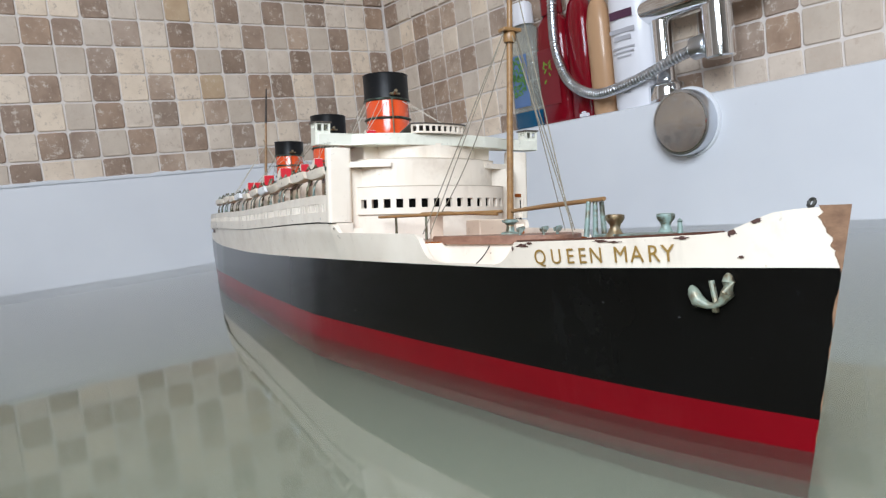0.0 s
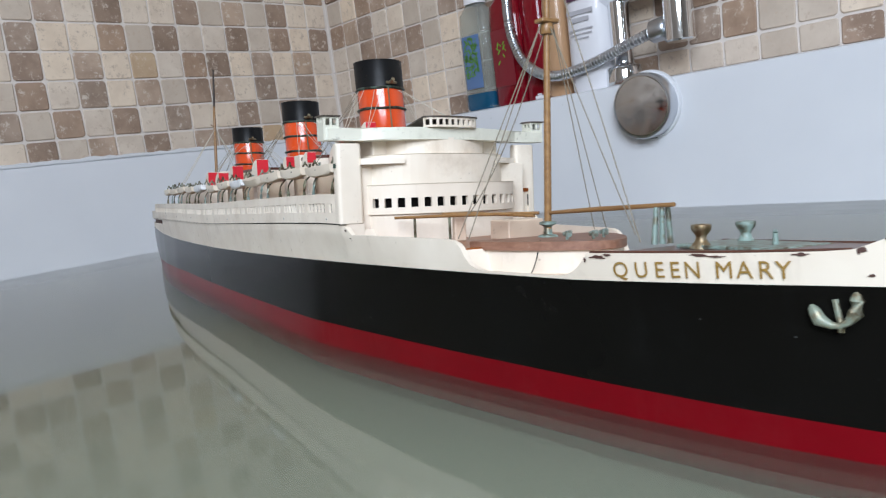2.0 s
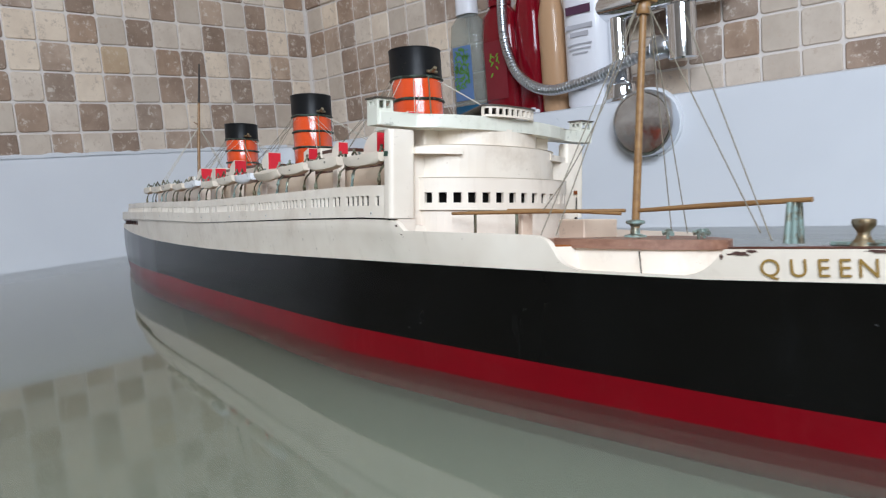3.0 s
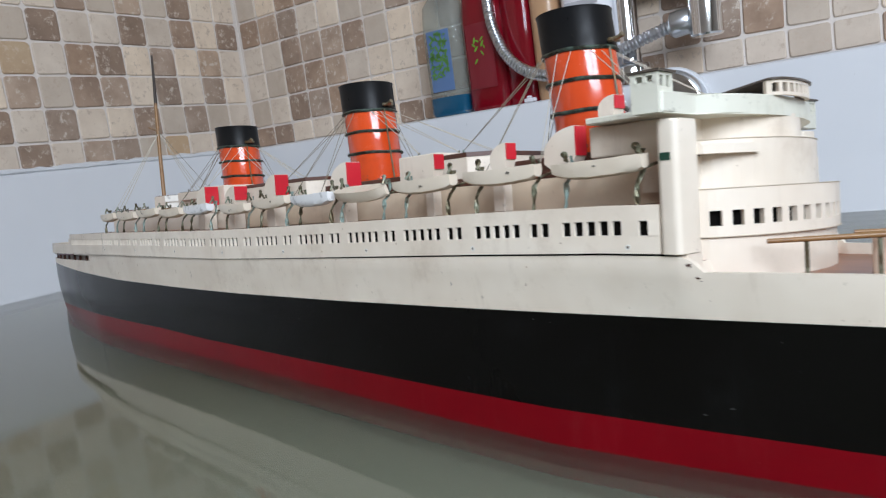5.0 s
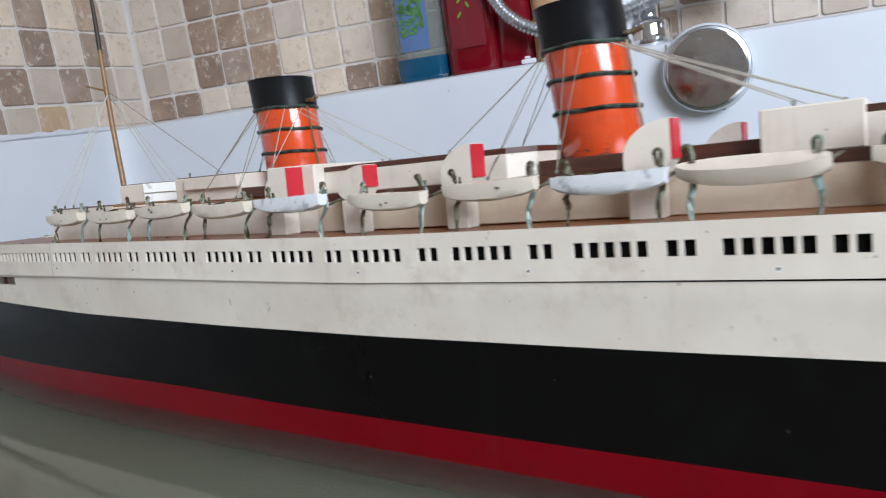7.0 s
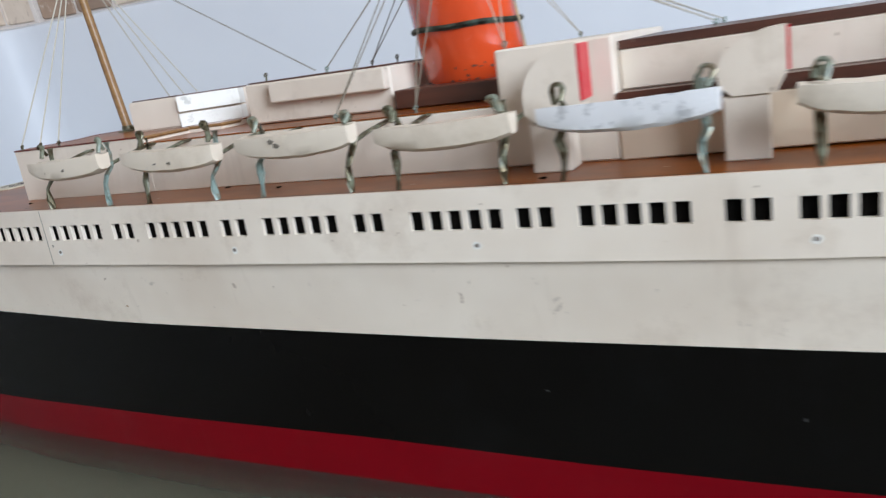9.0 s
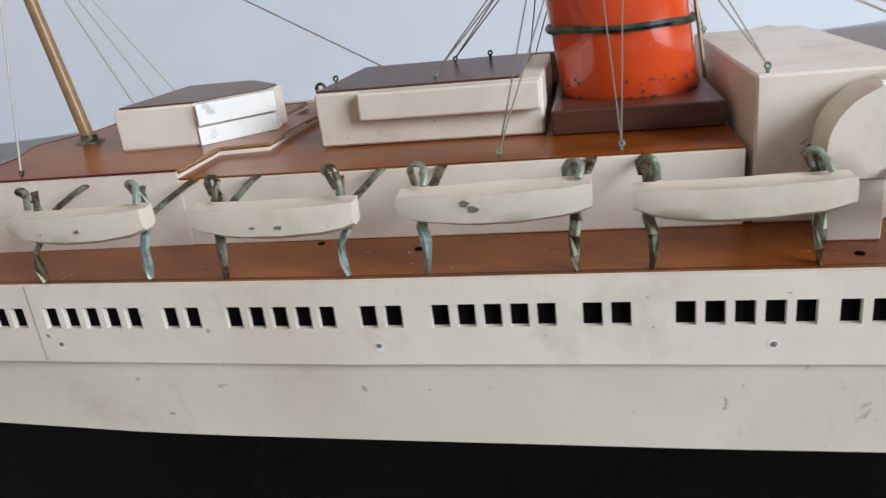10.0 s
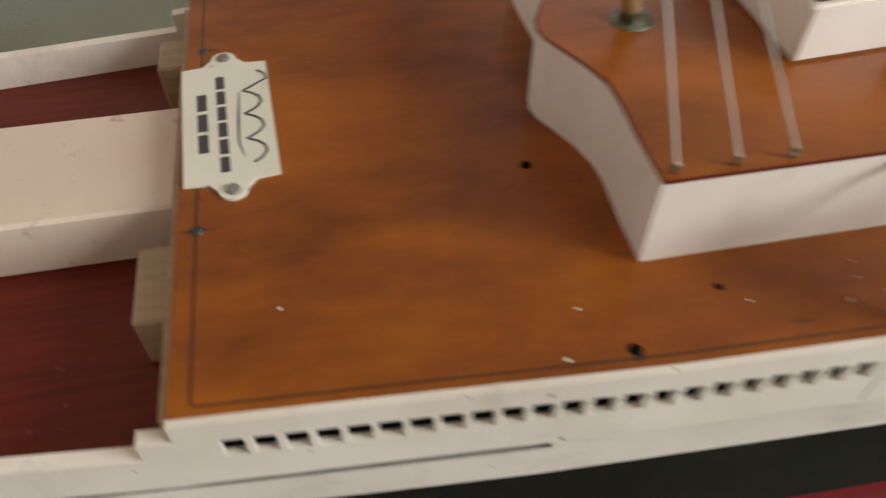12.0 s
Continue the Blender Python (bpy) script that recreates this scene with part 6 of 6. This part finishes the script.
# hatch platform, derrick booms
bm = bmesh.new()
o = arc_outline(1.60, 2.14, 0.40, 24, 1.5)
prism(bm, [(1.56, YC - 0.40)] + o + [(1.56, YC + 0.40)], -0.335, -0.225)
plat = part("hatch_platform", bm, CREAM, ship, "cream block in the well deck that carries the foremast")
bm = bmesh.new()
o = arc_outline(1.60, 2.16, 0.42, 24, 1.5)
prism(bm, [(1.54, YC - 0.42)] + o + [(1.54, YC + 0.42)], -0.2245, -0.182)
bmesh.ops.bevel(bm, geom=bm.edges[:], offset=0.005, segments=1, affect="EDGES")
part("platform_deck", bm, WORN_PLANK, plat, "reddish brown varnished platform top")
bm = bmesh.new()
box(bm, 1.16, 1.35, 0.735, 0.98, -0.2095, -0.096, 0.006)
part("hatch", bm, PINK, ship, "dull tan hatch box before the bridge")
bm = bmesh.new()
box(bm, 1.065, 1.10, 0.535, 0.61, -0.2095, -0.055, 0.004)
part("ventilator_post", bm, PINK, ship, "small tan post before the bridge")
rod("derrick_boom", [(1.62, YC - 0.03, -0.055), (1.2, 0.54, -0.058), (0.797, 0.30, -0.066)], [0.009, 0.011, 0.009], SPAR, "light wooden derrick boom laid aft")
rod("derrick_boom", [(1.62, YC - 0.06, -0.07), (1.2, 0.60, -0.05), (1.02, 0.50, -0.05)], [0.008, 0.009, 0.008], SPAR, "second light wooden derrick boom laid aft")
rod("derrick_boom", [(1.68, YC, -0.055), (2.05, YC, -0.038), (2.52, YC, -0.020)], [0.010, 0.013, 0.010], SPAR, "light wooden derrick boom laid forward")
for y in (YC - 0.05, YC, YC + 0.05):
    rod("boom_crutch", [(2.45, y, -0.19), (2.45, y + (YC - y) * 0.3, -0.03)], [0.014, 0.011], DAVIT_GREEN, "blue-green stained boom crutch")
for x, y in ((1.104, 0.495), (0.905, 0.375)):
    rod("boom_crutch", [(x, y, -0.21), (x, y, -0.055)], 0.008, DAVIT, "thin brass boom crutch")
# forecastle gear
for y in (0.63, 0.89):
    bm = bmesh.new()
    lathe(bm, [(0, 0), (0.052, 0), (0.05, 0.008), (0.034, 0.022), (0.024, 0.04), (0.026, 0.052), (0.042, 0.07), (0.046, 0.082), (0.044, 0.092), (0.03, 0.095), (0, 0.093)], (2.78, y, -0.187), 20, 0.85, 0.85)
    part("capstan", bm, BRASS if y < 0.7 else DAVIT_GREEN, ship, "tarnished brass capstan" if y < 0.7 else "blue-green stained brass capstan", True)
bm = bmesh.new()
box(bm, 2.68, 3.12, 0.60, 0.94, -0.188, -0.172, 0.004)
part("chain_plate", bm, DAVIT_GREEN, ship, "corroded green deck plate under the capstans")
rod("fairlead", [(3.00, YC, -0.176), (3.0, YC, -0.13)], [0.012, 0.009], DAVIT_GREEN, "small green-stained post")
part("fairlead_knob", lathe(bmesh.new(), [(0, -0.012), (0.012, 0), (0, 0.012)], (3.0, YC, -0.125), 8), DAVIT_GREEN, ship, "small knob", True)
ring = [(3.590 + 0.011 * math.cos(a), YC + 0.006 * math.sin(a), -0.076 + 0.013 * math.sin(a)) for a in np.linspace(0, 2 * math.pi, 15)]
rod("bow_ring", ring, 0.006, WIRE, "small dark ring bolt on the bow", 6)
for x, y, rr in ((1.92, 0.68, 0.03), (2.02, 0.76, 0.035), (1.96, 0.88, 0.03)):
    bm = bmesh.new()
    tube(bm, [(x - 0.03, y, -0.158), (x, y + 0.02, -0.148), (x + 0.03, y - 0.01, -0.16)], 0.012, 6)
    tube(bm, [(x, y, -0.183), (x, y, -0.14)], 0.008, 6)
    part("deck_cleat", bm, DAVIT_GREEN, ship, "small green-stained deck cleat", True)


def eyebolt(x, y, z, mat=None):
    bm = bmesh.new()
    tube(bm, [(x, y, z - 0.01), (x, y, z + 0.008)], 0.004, 6)
    tube(bm, [(x + 0.006 * math.cos(a), y + 0.003 * math.sin(a), z + 0.012 + 0.006 * math.sin(a)) for a in np.linspace(0, 2 * math.pi, 11)], 0.0032, 5, 1.0, False)
    part("eyebolt", bm, mat or DAVIT, ship, "small brass eyebolt", True)


def stay(a, b, mat=None, r=0.0030, sag=0.0, label="fine rigging line"):
    a, b = Vector(a), Vector(b)
    pts = [a.lerp(b, s) - Vector((0, 0, sag * 4 * s * (1 - s))) for s in np.linspace(0, 1, 9 if sag else 2)]
    part("stay", tube(bmesh.new(), pts, r, 5), mat or THREAD, ship, label)


# foremast shrouds and stays
for s in (1, -1):
    for dx in (-0.10, 0.0):
        stay((1.695, YC - s * 0.03, 0.93), (1.60 + dx, YC - s * 0.46, -0.17), THREAD)
stay((1.70, YC, 0.93), (2.34, YC - 0.05, -0.15), THREAD)
stay((1.71, YC, 1.3), (2.42, YC - 0.10, -0.18), THREAD)
stay((1.70, YC, 0.925), (1.28, 0.52, -0.05), THREAD, sag=0.10)
stay((1.86, 0.56, -0.18), (2.05, 0.36, -0.31), WIRE, sag=0.02)
# mainmast shrouds
for x in (-5.757, -5.645, -5.538):
    eyebolt(x, 0.303, 0.295)
    eyebolt(x, 2 * YC - 0.303, 0.295)
    stay((-5.80, YC + 0.05, 1.10), (x, 0.303, 0.312), PALE_THREAD)
    stay((-5.80, YC + 0.05, 1.10), (x, 2 * YC - 0.303, 0.312), PALE_THREAD)
stay((-5.80, YC + 0.05, 1.12), (-4.6, 0.78, 0.44), THREAD, 0.0024)
# funnel guys, two lines to each eyebolt
for fx, z0, top, anchors in ((-0.27, 0.335, 1.06, ((-0.58, 0.305, 0.272), (-0.24, 0.31, 0.272), (-0.84, 0.42, 0.409), (0.36, 0.34, 0.456))),
                             (-2.02, 0.335, 1.005, ((-2.36, 0.30, 0.272), (-2.05, 0.31, 0.272), (-2.62, 0.42, 0.406), (-1.20, 0.42, 0.432), (-1.06, 0.60, 0.432))),
                             (-3.91, 0.336, 0.945, ((-4.237, 0.30, 0.275), (-3.955, 0.315, 0.275), (-4.43, 0.60, 0.428), (-3.645, 0.315, 0.427), (-3.10, 0.60, 0.406)))):
    h = top - z0
    zz = z0 + 0.715 * h
    cx = fx - 0.13 * 0.715 * h
    for s in (1, -1):
        for ax, ay, az in anchors:
            eyebolt(ax, YC - s * (YC - ay), az, DAVIT_GREEN)
            reach = max(-0.19, min(0.19, 0.5 * (ax - cx)))
            for spread in (-0.035, 0.035):
                xa = max(-0.185, min(0.185, reach + spread))
                ya = YC - s * 0.176 * max(0.1, 1 - (xa / 0.195) ** 2) ** 0.5
                stay((cx + xa, ya, zz - 0.01), (ax, YC - s * (YC - ay), az + 0.014), PALE_THREAD if ax > fx else THREAD, 0.0021)
for x, y in ((-4.72, 0.62), (-4.32, 0.95)):
    eyebolt(x, y, 0.436)

# ---------------------------------------------------------------- pieces of the walls
tile_walls()
far_tiles()
